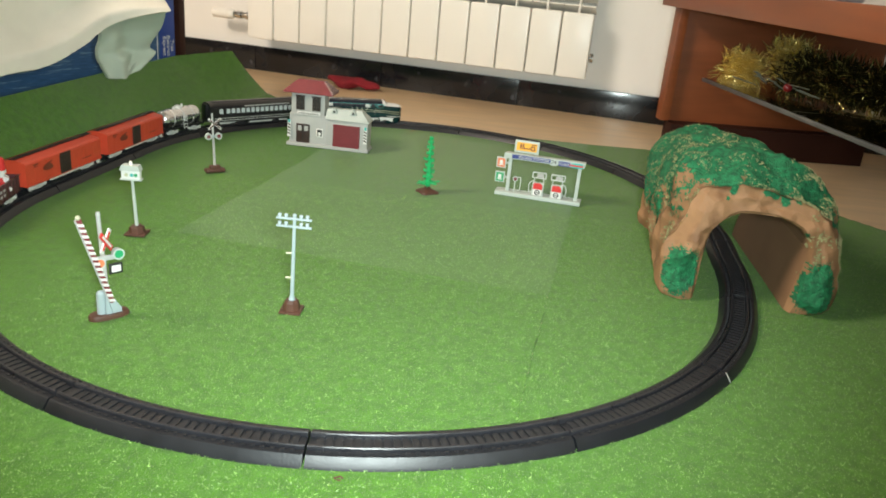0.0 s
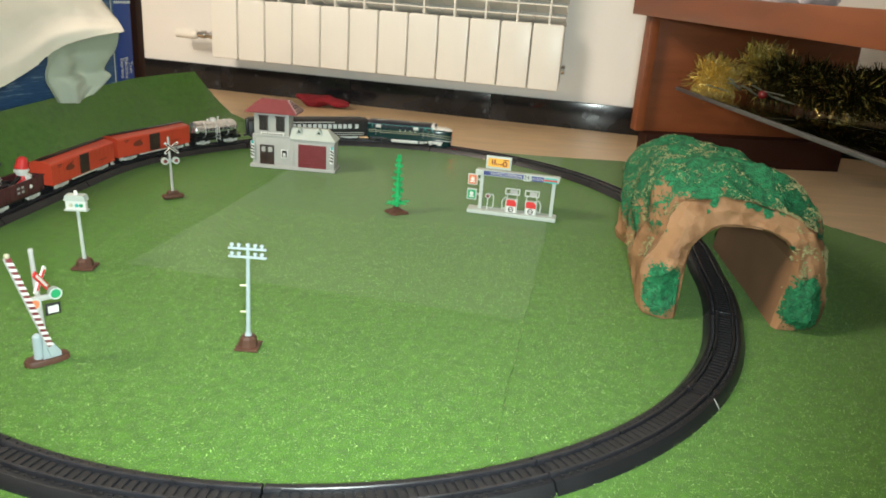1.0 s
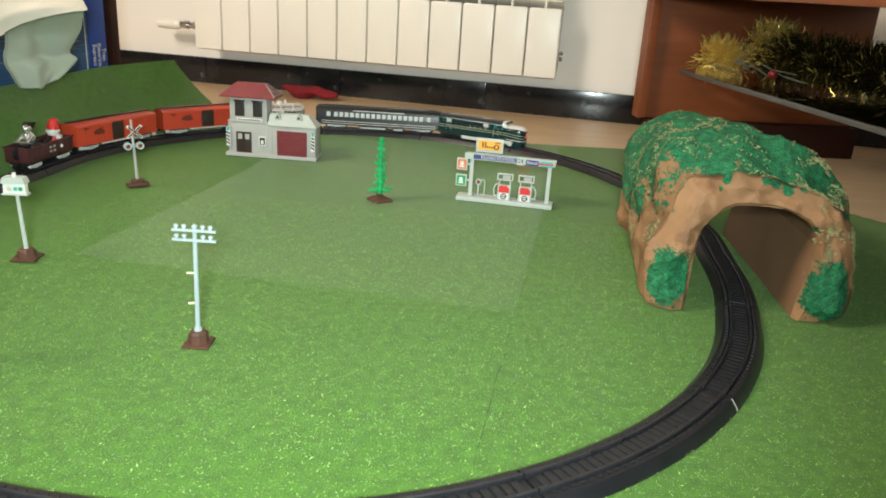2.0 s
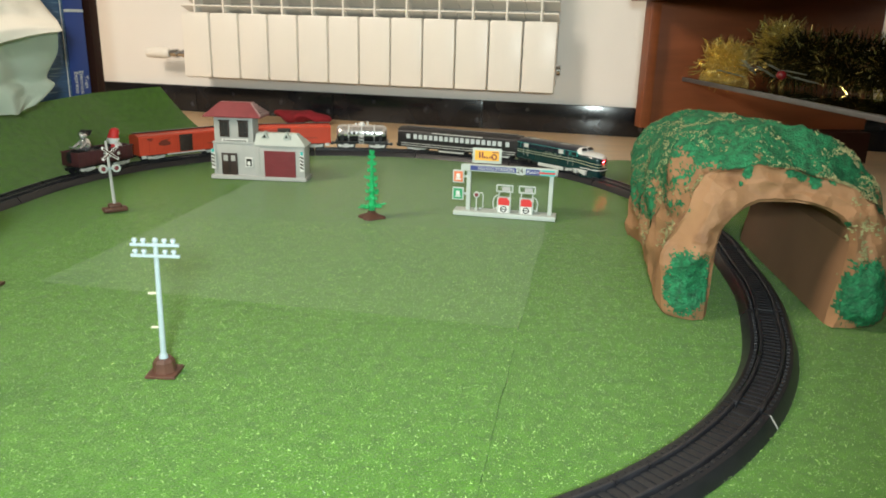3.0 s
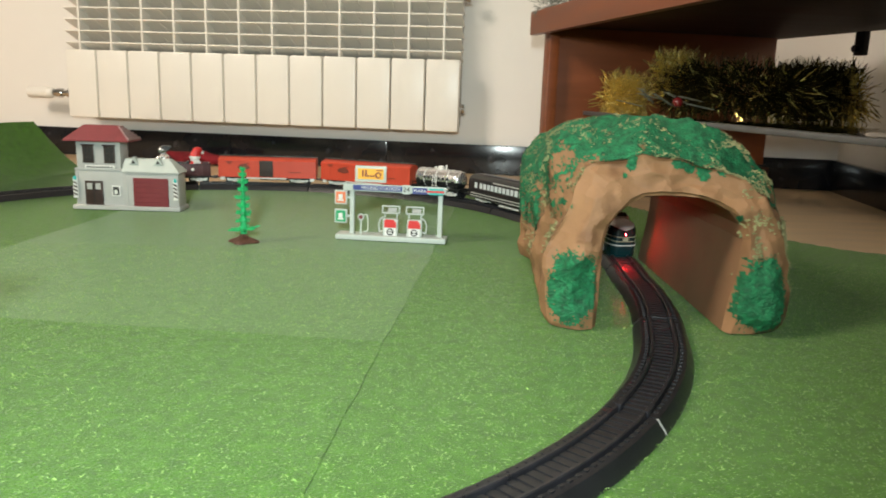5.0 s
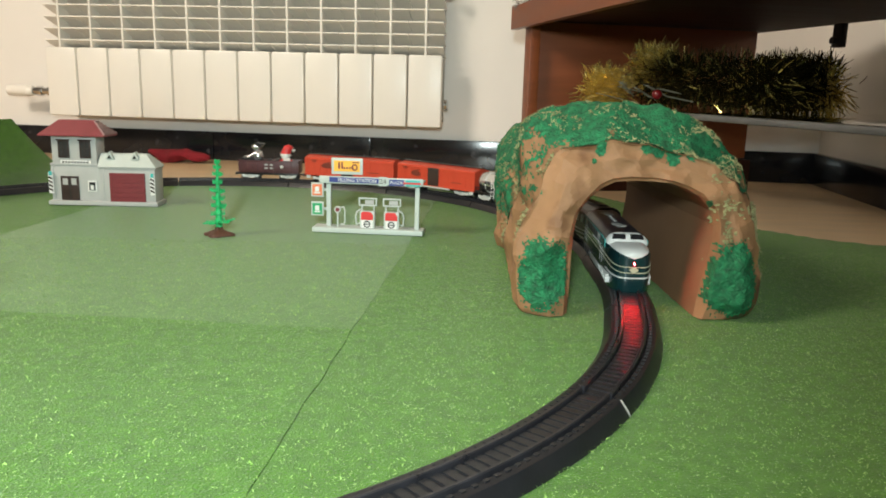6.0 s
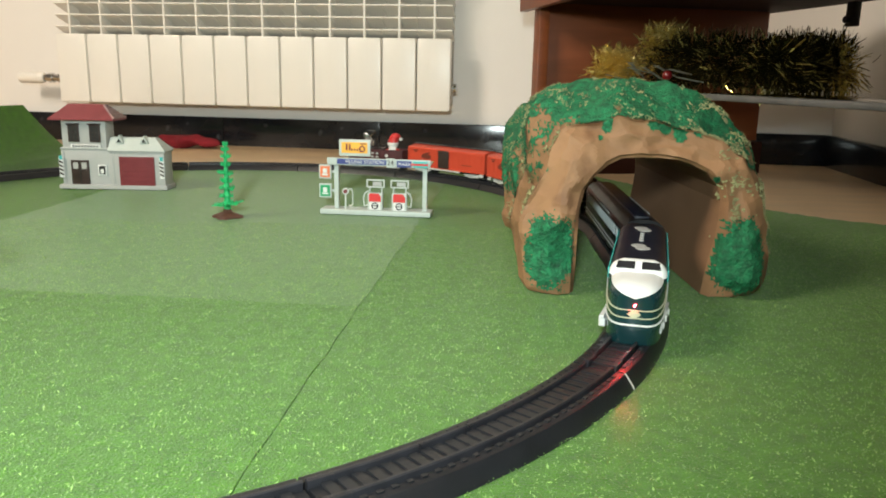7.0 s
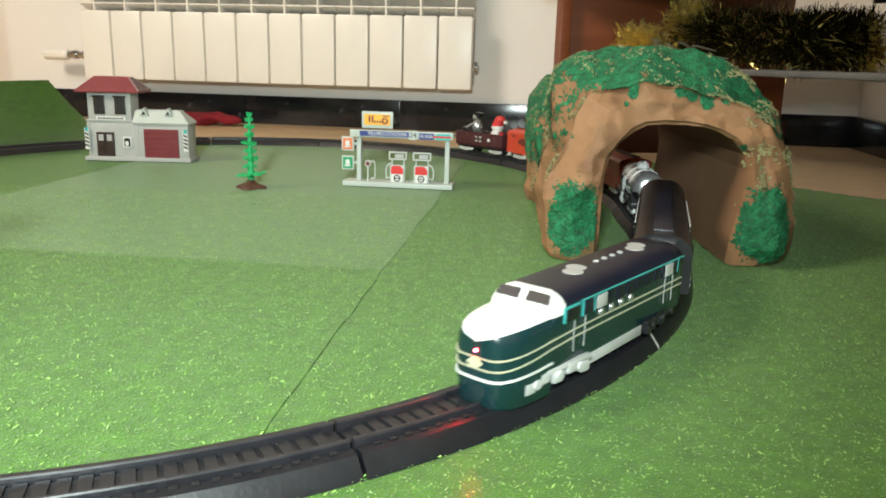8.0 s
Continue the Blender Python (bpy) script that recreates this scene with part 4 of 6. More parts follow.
def tunnel():
    t = thing("toy_tunnel", "handmade brown paper tunnel painted with green moss", "tunnel", pose(0.541, 1.132, 0, 0, 0, -1.0))
    length = 0.27
    outer = [(-0.084, 0.0), (-0.090, 0.020), (-0.093, 0.050), (-0.094, 0.080), (-0.092, 0.105), (-0.086, 0.130), (-0.074, 0.150), (-0.055, 0.161), (-0.028, 0.168), (0.0, 0.168), (0.027, 0.165), (0.049, 0.157),
             (0.071, 0.147), (0.089, 0.131), (0.101, 0.108), (0.104, 0.082), (0.100, 0.055), (0.095, 0.025), (0.092, 0.0)]
    inner = [(-0.050, 0.0), (-0.049, 0.023), (-0.049, 0.047), (-0.048, 0.070), (-0.045, 0.085), (-0.038, 0.096), (-0.028, 0.105), (-0.018, 0.110), (-0.004, 0.111), (0.012, 0.111), (0.027, 0.110), (0.039, 0.106), (0.050, 0.100),
             (0.060, 0.089), (0.063, 0.077), (0.062, 0.060), (0.059, 0.038), (0.056, 0.018), (0.054, 0.0)]

    def crumple(p, amp):
        v = Vector(p)
        q = v * 22
        return v + Vector((noise.noise(q), noise.noise(q + Vector((7, 3, 1))), 0.7 * noise.noise(q + Vector((1, 9, 4))))) * amp

    def spot(i, j, k):
        h = math.sin(i * 12.9898 + j * 78.233 + k * 37.719) * 43758.5453
        return h - math.floor(h)

    def folds(p, scale):
        """Flat facets with creases between them, 0 to 1: linear inside each tetrahedron of a lattice."""
        q = Vector(p) * scale
        q += Vector((noise.noise(q * 0.7), noise.noise(q * 0.7 + Vector((5, 1, 8))), noise.noise(q * 0.7 + Vector((2, 7, 3))))) * 0.25
        skew = (q.x + q.y + q.z) / 3
        at = [math.floor(c + skew) for c in q]
        part_of = [c + skew - a for c, a in zip(q, at)]
        order = sorted(range(3), key=lambda a: -part_of[a])
        value, last = 0.0, 1.0
        for a in order:
            value += (last - part_of[a]) * spot(*at)
            last = part_of[a]
            at[a] += 1
        return value + last * spot(*at)

    def facet(p, scale=15.0):
        """Height of folded paper."""
        return 0.021 * (folds(p, scale * 1.5) - 0.5) + 0.009 * (folds(p, scale * 3.4) - 0.5)

    bm = bmesh.new()
    ny, sub = 60, 6

    def dense(tab):
        out = []
        for (a, b), (c, d) in zip(tab, tab[1:]):
            out += [(a + (c - a) * k / sub, b + (d - b) * k / sub) for k in range(sub)]
        return out + [tab[-1]]

    do, di = dense(outer), dense(inner)

    def ring(y, tab, amp, scale):
        r = []
        lip = 0.13 * (1 - step(0.0, 0.055, y)) if amp > 0.002 else 0.0
        for x, z in tab:
            k = scale * (1 - lip * step(0.03, 0.13, z))
            p = crumple((x * k, y, z * k), amp * 0.6)
            if amp > 0.002:
                p += Vector((x, 0, z - 0.05)).normalized() * facet(p) * 0.9
            if z < 0.002:
                p.z = 0.0014
            r.append((p.x, p.y, max(0.0014, p.z)))
        return r

    rings_o = []
    for k in range(ny + 1):
        q = k / ny
        sc = 1 - 0.09 * q
        rings_o.append(ring(length * q, do, 0.0055, sc))
    rings_i = [ring(length * k / ny, di, 0.0012, 1.0) for k in range(ny + 1)]
    vo = loft(bm, rings_o, closed=False)
    vi = loft(bm, rings_i, closed=False, mi=1)
    n = len(do)
    # front and back faces, folded paper between the two outlines
    for vo_r, vi_r, y, sgn in ((vo[0], vi[0], 0.0, -1), (vo[-1], vi[-1], length, 1)):
        prev = vo_r
        for s in range(1, 17):
            k = s / 17
            row = []
            for i in range(n):
                p = vo_r[i].co.lerp(vi_r[i].co, k)
                ridge = 0.42 + 0.16 * noise.noise((i * 0.05, 2.0, 1.0))
                bulge = 0.009 * min(k / ridge, 1.0, (1 - k) / 0.12)
                p = crumple(p, 0.0010) + Vector((0, sgn * (bulge + math.sin(k * math.pi) ** 0.4 * facet(p, 16.0)), 0))
                if vo_r[i].co.z < 0.002:
                    p.z = 0.0014
                row.append(bm.verts.new((p.x, p.y, max(0.0014, p.z))))
            for i in range(n - 1):
                bm.faces.new((prev[i], prev[i + 1], row[i + 1], row[i]))
            prev = row
        for i in range(n - 1):
            bm.faces.new((prev[i], prev[i + 1], vi_r[i + 1], vi_r[i]))
    skin = BVHTree.FromBMesh(bm)
    shell = part("paper_shell", bm, [M["kraft"], M["kraft_in"]], t, "crumpled brown kraft paper shell", smooth=11)

    def surface(y, f):
        """A point on the outer skin: y along the tunnel, f from 0 (left foot) to 1 (right foot)."""
        a = min(ny - 1e-6, max(0, y / length * ny))
        b = min(n - 1.001, max(0, f * (n - 1)))
        i, j = int(a), int(b)
        u, v = a - i, b - j
        p = [Vector(rings_o[i + di_][j + dj]) for di_ in (0, 1) for dj in (0, 1)]
        return (p[0] * (1 - v) + p[1] * v) * (1 - u) + (p[2] * (1 - v) + p[3] * v) * u

    # moss painted over the top in ragged clumps
    rng = random.Random(5)
    bm = bmesh.new()
    gy, gf = 190, 230
    vs = {}
    for a in range(gy + 1):
        for b in range(gf + 1):
            y, f = length * a / gy, 0.13 + 0.75 * b / gf
            p = surface(y, f)
            mid = Vector((0, y, 0.05))
            nrm = (p - mid).normalized()
            h = 0.0005 + 0.0009 * max(0, noise.noise(p * 130) + 0.3) + 0.0016 * abs(noise.noise(p * 520))
            vs[a, b] = bm.verts.new(p + nrm * h)
    for a in range(gy):
        for b in range(gf):
            y, f = length * (a + 0.5) / gy, 0.13 + 0.75 * (b + 0.5) / gf
            p = surface(y, f)
            edge = noise.noise(p * 26) * 0.6 + noise.noise(p * 90) * 0.4 + noise.noise(p * 260) * 0.4 + noise.noise(p * 600) * 0.35
            side = abs(f - 0.45)
            keep = edge + 0.72 - max(0, side - 0.17) * 4.2 - (0.22 if f < 0.33 else 0) - max(0, 0.020 - y) * 34 - max(0, f - 0.62) * max(0, 0.08 - y) * 45 - max(0, 0.36 - f) * max(0, 0.09 - y) * 60
            if keep > 0:
                bm.faces.new((vs[a, b], vs[a, b + 1], vs[a + 1, b + 1], vs[a + 1, b]))
    for v in [v for v in bm.verts if not v.link_faces]:
        bm.verts.remove(v)
    part("moss", bm, M["moss"], t, "thick dark green painted moss", smooth=60)

    # straw-coloured dry flakes on the moss and down the sides
    bm = bmesh.new()
    for k in range(13000):
        y, f = rng.uniform(0.0, length), rng.uniform(0.10, 0.93)
        if f > 0.62 and rng.random() < 0.45:
            y = rng.uniform(0.0, 0.06)
        p = surface(y, f)
        if noise.noise(p * 34) + 0.5 * noise.noise(p * 110) < (0.10 if f < 0.6 else -0.05):
            continue
        nrm = (p - Vector((0, y, 0.05))).normalized()
        a = rng.uniform(0, 6.28)
        d = Vector((math.cos(a), math.sin(a), rng.uniform(-0.3, 0.3)))
        d = (d - nrm * d.dot(nrm)).normalized() * rng.uniform(0.0005, 0.0026) * (1.2 if f > 0.6 else 0.9)
        e = nrm.cross(d).normalized() * rng.uniform(0.00012, 0.00035)
        c = p + nrm * rng.uniform(0.0006, 0.0024)
        q = [bm.verts.new(c - d - e * 0.4), bm.verts.new(c + e - d * 0.2), bm.verts.new(c + d + nrm * 0.001), bm.verts.new(c - e + d * 0.3)]
        bm.faces.new(q)
        u = bm.verts.new(c - nrm * 0.0018)
        for i in range(4):
            bm.faces.new((q[i], q[(i + 1) % 4], u))
    tagged(part("dry_flake_cover", bm, M["pale"], t, "straw-coloured dry flakes", smooth=0), kind="stuff")

    def lie(x, z):
        """Where the folded front face lies at a place of its outline."""
        p = skin.ray_cast(Vector((x, -0.08, max(0.003, z))), Vector((0, 1, 0)), 0.13)[0]
        return p.y if p else None

    # ragged dabs of green on the two front feet and drips from the crown
    def daub(cx, cz, rx, rz, seed, name):
        bm = bmesh.new()
        cell = min(0.0011, rx / 4)
        nx, nz = int(rx * 1.4 / cell), int(rz * 1.4 / cell)
        vs = {}

        def vert(i, k):
            if (i, k) not in vs:
                x, z = cx + i * cell, max(0.002, cz + k * cell)
                y = lie(x, z)
                vs[i, k] = None if y is None else bm.verts.new((x, y - 0.0005 - 0.0011 * max(0, noise.noise((x * 620, z * 620, seed)) + 0.4), z))
            return vs[i, k]

        for i in range(-nx, nx):
            for k in range(-nz, nz):
                x, z = (i + 0.5) * cell, (k + 0.5) * cell
                d = (abs(x / rx) ** 2.6 + abs(z / rz) ** 2.6) ** (1 / 2.6)
                d += 0.16 * noise.noise((x * 70, z * 70, seed)) + 0.20 * noise.noise((x * 260, z * 260, seed)) + 0.22 * noise.noise((x * 700, z * 700, seed))
                if d > 1 or cz + z < 0.003:
                    continue
                q = [vert(i, k), vert(i + 1, k), vert(i + 1, k + 1), vert(i, k + 1)]
                if None in q or max(v.co.y for v in q) - min(v.co.y for v in q) > 0.006:
                    continue
                bm.faces.new(q)
        for v in [v for v in bm.verts if not v.link_faces]:
            bm.verts.remove(v)
        if bm.faces:
            part(name, bm, M["moss"], t, "daub of green paint", smooth=60)
        else:
            bm.free()

    daub(-0.072, 0.036, 0.019, 0.030, 3, "moss_daub")
    daub(0.078, 0.034, 0.020, 0.030, 8, "moss_daub")
    for k, (x, z, rx, rz) in enumerate(((-0.031, 0.138, 0.004, 0.009), (0.008, 0.137, 0.007, 0.005), (0.016, 0.135, 0.005, 0.006), (0.027, 0.132, 0.005, 0.008), (0.041, 0.134, 0.004, 0.006), (-0.036, 0.126, 0.002, 0.0018), (-0.078, 0.100, 0.003, 0.0022), (0.058, 0.082, 0.0016, 0.009), (0.056, 0.094, 0.0022, 0.004))):
        daub(x, z, rx, rz, 20 + k, "paint_drip")
    bm = bmesh.new()
    for k in range(1100):
        x, z = 0.076 + rng.gauss(0, 0.012), rng.uniform(0.06, 0.150)
        if noise.noise((x * 90, z * 90, 3)) + 0.6 * noise.noise((x * 300, z * 300, 5)) < 0.18:
            continue
        if x * x / 0.0085 + max(0, z - 0.05) ** 2 / 0.0110 > 1 or x < 0.058:
            continue
        ball(bm, (x, (lie(x, z) or 0.0) - 0.0002, z), rng.uniform(0.0004, 0.0012), rng.uniform(0.8, 2.2), 0.4, rng.uniform(0.5, 1.3), 1)
    for k in range(80):
        s = rng.choice((-1, 1))
        ball(bm, (0.0725 * s + rng.gauss(0, 0.008), -0.0068, 0.036 + rng.gauss(0, 0.013)), rng.uniform(0.0003, 0.0009), rng.uniform(0.8, 2.0), 0.4, rng.uniform(0.6, 1.4), 1)
    tagged(part("pale_dab_cover", bm, M["pale"], t, "cream paint dabs", smooth=60), kind="stuff")
    bm = bmesh.new()
    for k in range(70):
        y, f = rng.uniform(0.02, 0.2), rng.uniform(0.86, 0.97)
        p = surface(y, f)
        d = Vector((rng.uniform(0.2, 1), rng.uniform(-1, 1), rng.uniform(-0.4, 1))).normalized() * rng.uniform(0.003, 0.007)
        e = Vector((0, 0, 1)).cross(d).normalized() * 0.0008
        a, b, c = bm.verts.new(p - e), bm.verts.new(p + e), bm.verts.new(p + d)
        u = bm.verts.new(p + Vector((0, 0, 0.001)))
        bm.faces.new((a, b, c)), bm.faces.new((a, u, c)), bm.faces.new((b, u, c)), bm.faces.new((a, b, u))
    tagged(part("grass_tufts", bm, M["moss"], t, "green grass tufts", smooth=0), kind="stuff")


tunnel()


# ---------------------------------------------------------------- scenery on the mat
def station_house():
    h = thing("station_house", "grey plastic toy station with a red hipped roof", "toy house", pose(-0.155, 1.634, 0.0012, 0, 0, 0.0))
    bm = bmesh.new()
    box(bm, 0.0755, 0.019, 0.003, 0.153, 0.040, 0.006, 0.0008)
    part("base", bm, M["grey"], h)
    bm = bmesh.new()
    box(bm, 0.0385, 0.021, 0.031, 0.069, 0.032, 0.052, 0.0006)
    box(bm, 0.0385, 0.021, 0.0575, 0.072, 0.035, 0.0025, 0.0004)
    box(bm, 0.0365, 0.021, 0.0775, 0.062, 0.030, 0.040, 0.0006)
    for x in (0.005, 0.072):
        box(bm, x, 0.006, 0.030, 0.004, 0.004, 0.050, 0.0006)
    tower = part("tower", bm, M["grey"], h, "grey two-storey tower", smooth=20)
    bm = bmesh.new()
    lo = [(-0.008, -0.004, 0.0975), (0.083, -0.004, 0.0975), (0.083, 0.046, 0.0975), (-0.008, 0.046, 0.0975)]
    mid = [(-0.008, -0.004, 0.0995), (0.083, -0.004, 0.0995), (0.083, 0.046, 0.0995), (-0.008, 0.046, 0.0995)]
    hi = [(0.014, 0.015, 0.1195), (0.062, 0.015, 0.1195), (0.062, 0.027, 0.1195), (0.014, 0.027, 0.1195)]
    loft(bm, [lo, mid, hi])
    roof = part("roof", bm, M["roof"], h, "dull red hipped roof", smooth=0)
    for k in range(6):
        bm = bmesh.new()
        q = k / 6
        z = 0.1000 + 0.0190 * q
        x = 0.0835 - 0.021 * q
        prism(bm, [(-0.0035 + 0.019 * q, z), (0.0455 - 0.019 * q, z), (0.0455 - 0.019 * (q + 0.17), z + 0.0033), (-0.0035 + 0.019 * (q + 0.17), z + 0.0033)], "x", x - 0.0038, x + 0.0001)
        part("shingle_course", bm, M["shingle"], roof, "pale weathered shingle course")
    for x in (0.0225, 0.0525):
        win = part("window", bm_box(0, 0, 0, 0.0155, 0.0016, 0.025, 0.0004), M["winb"], tower, "dark brown sash window", pose(x, 0.0052, 0.0790))
        part("pane", bm_box(0, -0.0010, 0, 0.0110, 0.0006, 0.0195), M["blackl"], win)
        bm = bmesh.new()
        box(bm, 0, -0.0014, 0, 0.0009, 0.0008, 0.0195)
        box(bm, 0, -0.0014, 0.001, 0.0110, 0.0008, 0.0009)
        box(bm, 0, -0.0014, -0.005, 0.0110, 0.0008, 0.0006)
        part("glazing_bar", bm, M["winb"], win)
        part("hood", bm_box(0, -0.0010, 0.0128, 0.0185, 0.0026, 0.0022, 0.0005), M["winb"], win)
    sign = part("name_board", bm_box(0.0385, 0.0046, 0.0608, 0.042, 0.0014, 0.0050, 0.0003), M["white"], tower, "white board with dark bars")
    bm = bmesh.new()
    for k in range(9):
        box(bm, 0.0215 + 0.0042 * k, 0.0037, 0.0608, 0.0024, 0.0005, 0.0026)
    part("lettering_bar", bm, M["blackl"], sign)
    door = part("door", bm_box(0.0285, 0.0046, 0.0235, 0.0255, 0.0016, 0.0345, 0.0004), M["winb"], tower, "dark brown double door")
    for x in (0.0225, 0.0345):
        part("door_pane", bm_box(x, 0.0036, 0.0330, 0.0070, 0.0006, 0.0090), M["grey"], door, "pale notice in the door pane")
    part("door_gap", bm_box(0.0285, 0.0036, 0.0235, 0.0010, 0.0006, 0.0335), M["blackl"], door)
    poster = part("poster", bm_box(0.0600, 0.0044, 0.0270, 0.0120, 0.0014, 0.0155, 0.0003), M["white"], tower, "white framed poster")
    part("picture", bm_box(0.0600, 0.0035, 0.0270, 0.0085, 0.0006, 0.0118), M["blackl"], poster)
    part("emblem", bm_box(0.0600, 0.0031, 0.0255, 0.0045, 0.0005, 0.0065, 0.001), M["white"], poster)
    bm = bmesh.new()
    box(bm, 0.1110, 0.019, 0.030, 0.077, 0.034, 0.050, 0.0006)
    box(bm, 0.1110, 0.019, 0.0545, 0.081, 0.038, 0.0025, 0.0004)
    box(bm, 0.0760, 0.003, 0.030, 0.004, 0.003, 0.050, 0.0005)
    garage = part("garage", bm, M["grey"], h, "grey single-storey garage", smooth=20)
    bm = bmesh.new()
    lo = [(0.071, -0.001, 0.0557), (0.1520, -0.001, 0.0557), (0.1520, 0.039, 0.0557), (0.071, 0.039, 0.0557)]
    hi = [(0.071, 0.013, 0.0735), (0.1350, 0.013, 0.0735), (0.1350, 0.025, 0.0735), (0.071, 0.025, 0.0735)]
    loft(bm, [lo, hi])
    part("garage_roof", bm, M["greyl"], h, "pale grey hipped garage roof", smooth=0)
    for x in (0.0860, 0.1210):
        bm = bmesh.new()
        prism(bm, [(x - 0.0062, 0.0660), (x + 0.0062, 0.0660), (x, 0.0770)], "y", 0.0045, 0.016)
        d = part("dormer", bm, M["greyl"], h, "small gabled dormer", smooth=0)
        bm = bmesh.new()
        prism(bm, [(x - 0.0030, 0.0672), (x + 0.0030, 0.0672), (x, 0.0725)], "y", 0.0040, 0.0045)
        part("dormer_opening", bm, M["blackl"], d)
    gd = part("garage_door", bm_box(0.1105, 0.0016, 0.0260, 0.0500, 0.0014, 0.0420, 0.0003), M["garage"], garage, "dark red roll-up door")
    for k in range(6):
        part("door_slat", bm_box(0.1105, 0.0007, 0.0085 + 0.0070 * k, 0.0485, 0.0006, 0.0060), M["garage"], gd)
    for x in (0.0032, 0.1455):
        bm = bmesh.new()
        for k in range(4):
            prism(bm, [(x - 0.0026, 0.0215 + 0.0055 * k), (x + 0.0026, 0.0190 + 0.0055 * k), (x + 0.0026, 0.0215 + 0.0055 * k), (x - 0.0026, 0.0240 + 0.0055 * k)], "y", 0.0005, 0.0016)
        part("hazard_stripe", bm, M["winb"], garage if x > 0.1 else tower, "dark diagonal stripes")
        part("side_post", bm_box(x, 0.0022, 0.0310, 0.0064, 0.0014, 0.0300), M["white"], garage if x > 0.1 else tower)
        part("blue_notice", bm_box(x, 0.0013, 0.0445, 0.0044, 0.0008, 0.0055), M["teal"], garage if x > 0.1 else tower, "blue-green notice")


station_house()


def gas_station():
    g = thing("filling_station", "pale plastic toy filling station with two red pumps", "toy filling station", pose(0.3085, 1.466, 0.0012, 0, 0, -7.0))
    part("base", bm_box(0, 0.006, 0.003, 0.137, 0.026, 0.006, 0.0008), M["greyl"], g)
    for x in (-0.050, 0.060):
        part("post", bm_box(x, 0.006, 0.035, 0.0055, 0.006, 0.060, 0.0006), M["greyl"], g)
    part("rear_panel", bm_box(0.005, 0.0095, 0.0345, 0.1045, 0.0012, 0.057), M["clear"], g, "clear plastic back panel").visible_shadow = False
    bm = bmesh.new()
    box(bm, 0.004, 0.010, 0.0645, 0.128, 0.026, 0.0022, 0.0004)
    beam = part("canopy", bm, M["greyl"], g, "pale grey flat canopy")
    part("fascia", bm_box(0.004, -0.0035, 0.0650, 0.127, 0.0020, 0.0088, 0.0004), M["greyl"], beam, "pale grey sign board along the canopy")
    part("fascia_band", bm_box(-0.012, -0.0050, 0.0652, 0.070, 0.0008, 0.0062), M["bluel"], beam, "navy sign band")
    part("plaza_band", bm_box(0.0355, -0.0052, 0.0640, 0.0180, 0.0008, 0.0076), M["bluel"], beam)
    part("red_sign", bm_box(0.0190, -0.0056, 0.0650, 0.0100, 0.0010, 0.0110), M["greyl"], beam, "pale grey number sign")
    part("end_sign", bm_box(0.0555, -0.0056, 0.0640, 0.0175, 0.0010, 0.0076), M["teal"], beam, "blue and red end sign")
    part("end_sign_bar", bm_box(0.0545, -0.0063, 0.0640, 0.021, 0.0006, 0.0022), M["redl"], beam)
    up = lambda x, y, z: pose(x, y, z, 90, 0, 0)
    text_part("lettering", "FILLING STATION", 0.0060, M["white"], beam, up(-0.0125, -0.0056, 0.0651))
    text_part("lettering", "PLAZA", 0.0052, M["white"], beam, up(0.0355, -0.0058, 0.0640))
    text_part("lettering", "24", 0.0085, M["winb"], beam, up(0.0190, -0.0063, 0.0650))
    bb = part("billboard", bm_box(-0.026, 0.000, 0.0815, 0.0385, 0.0030, 0.0200, 0.0006), M["greyl"], g, "pale framed billboard on the canopy")
    part("billboard_picture", bm_box(-0.026, -0.0018, 0.0818, 0.0320, 0.0008, 0.0130), M["yellowl"], bb, "amber advert")
    bm = bmesh.new()
    box(bm, -0.0355, -0.0024, 0.0825, 0.0020, 0.0006, 0.0080)
    box(bm, -0.0318, -0.0024, 0.0825, 0.0020, 0.0006, 0.0080)
    for k in range(4):
        box(bm, -0.0290 + 0.0034 * k, -0.0024, 0.0795, 0.0020, 0.0006, 0.0024)
    for k in range(14):
        a = 2 * math.pi * k / 14
        box(bm, -0.0165 + 0.0031 * math.cos(a), -0.0024, 0.0805 + 0.0031 * math.sin(a), 0.0016, 0.0006, 0.0016)
    box(bm, -0.0150, -0.0024, 0.0865, 0.008, 0.0006, 0.0012)
    part("advert_shapes", bm, M["garage"], bb, "dark red advert shapes")
    for z, m, nm in ((0.0510, "orangel", "orange"), (0.0275, "greenl", "green")):
        s = part("side_sign", bm_box(-0.0640, 0.004, z, 0.0155, 0.0026, 0.0175, 0.0006), M["greyl"], g, "small square side sign")
        part("sign_face", bm_box(-0.0640, 0.0024, z, 0.0120, 0.0006, 0.0138), M[m], s, nm + " sign face")
        bm = bmesh.new()
        box(bm, -0.0640, 0.0018, z + 0.001, 0.0050, 0.0006, 0.0060, 0.001)
        box(bm, -0.0640, 0.0018, z - 0.0035, 0.0075, 0.0006, 0.0018)
        part("sign_symbol", bm, M["white"], s)
    for z in (0.0510, 0.0275):
        part("sign_arm", bm_box(-0.0545, 0.006, z, 0.006, 0.002, 0.003), M["greyl"], g)
    for x in (-0.001, 0.029):
        p = part("pump", bm_box(x, 0.003, 0.0165, 0.0185, 0.0070, 0.0210, 0.0008), M["greyl"], g, "pale fuel pump housing")
        bm = bmesh.new()
        prism(bm, [(x - 0.0075, 0.0165), (x + 0.0075, 0.0165), (x + 0.0075, 0.0225), (x + 0.0040, 0.0265), (x - 0.0055, 0.0265), (x - 0.0075, 0.0245)], "y", -0.0013, -0.0004)
        part("red_face", bm, M["redl"], p, "red upper face")
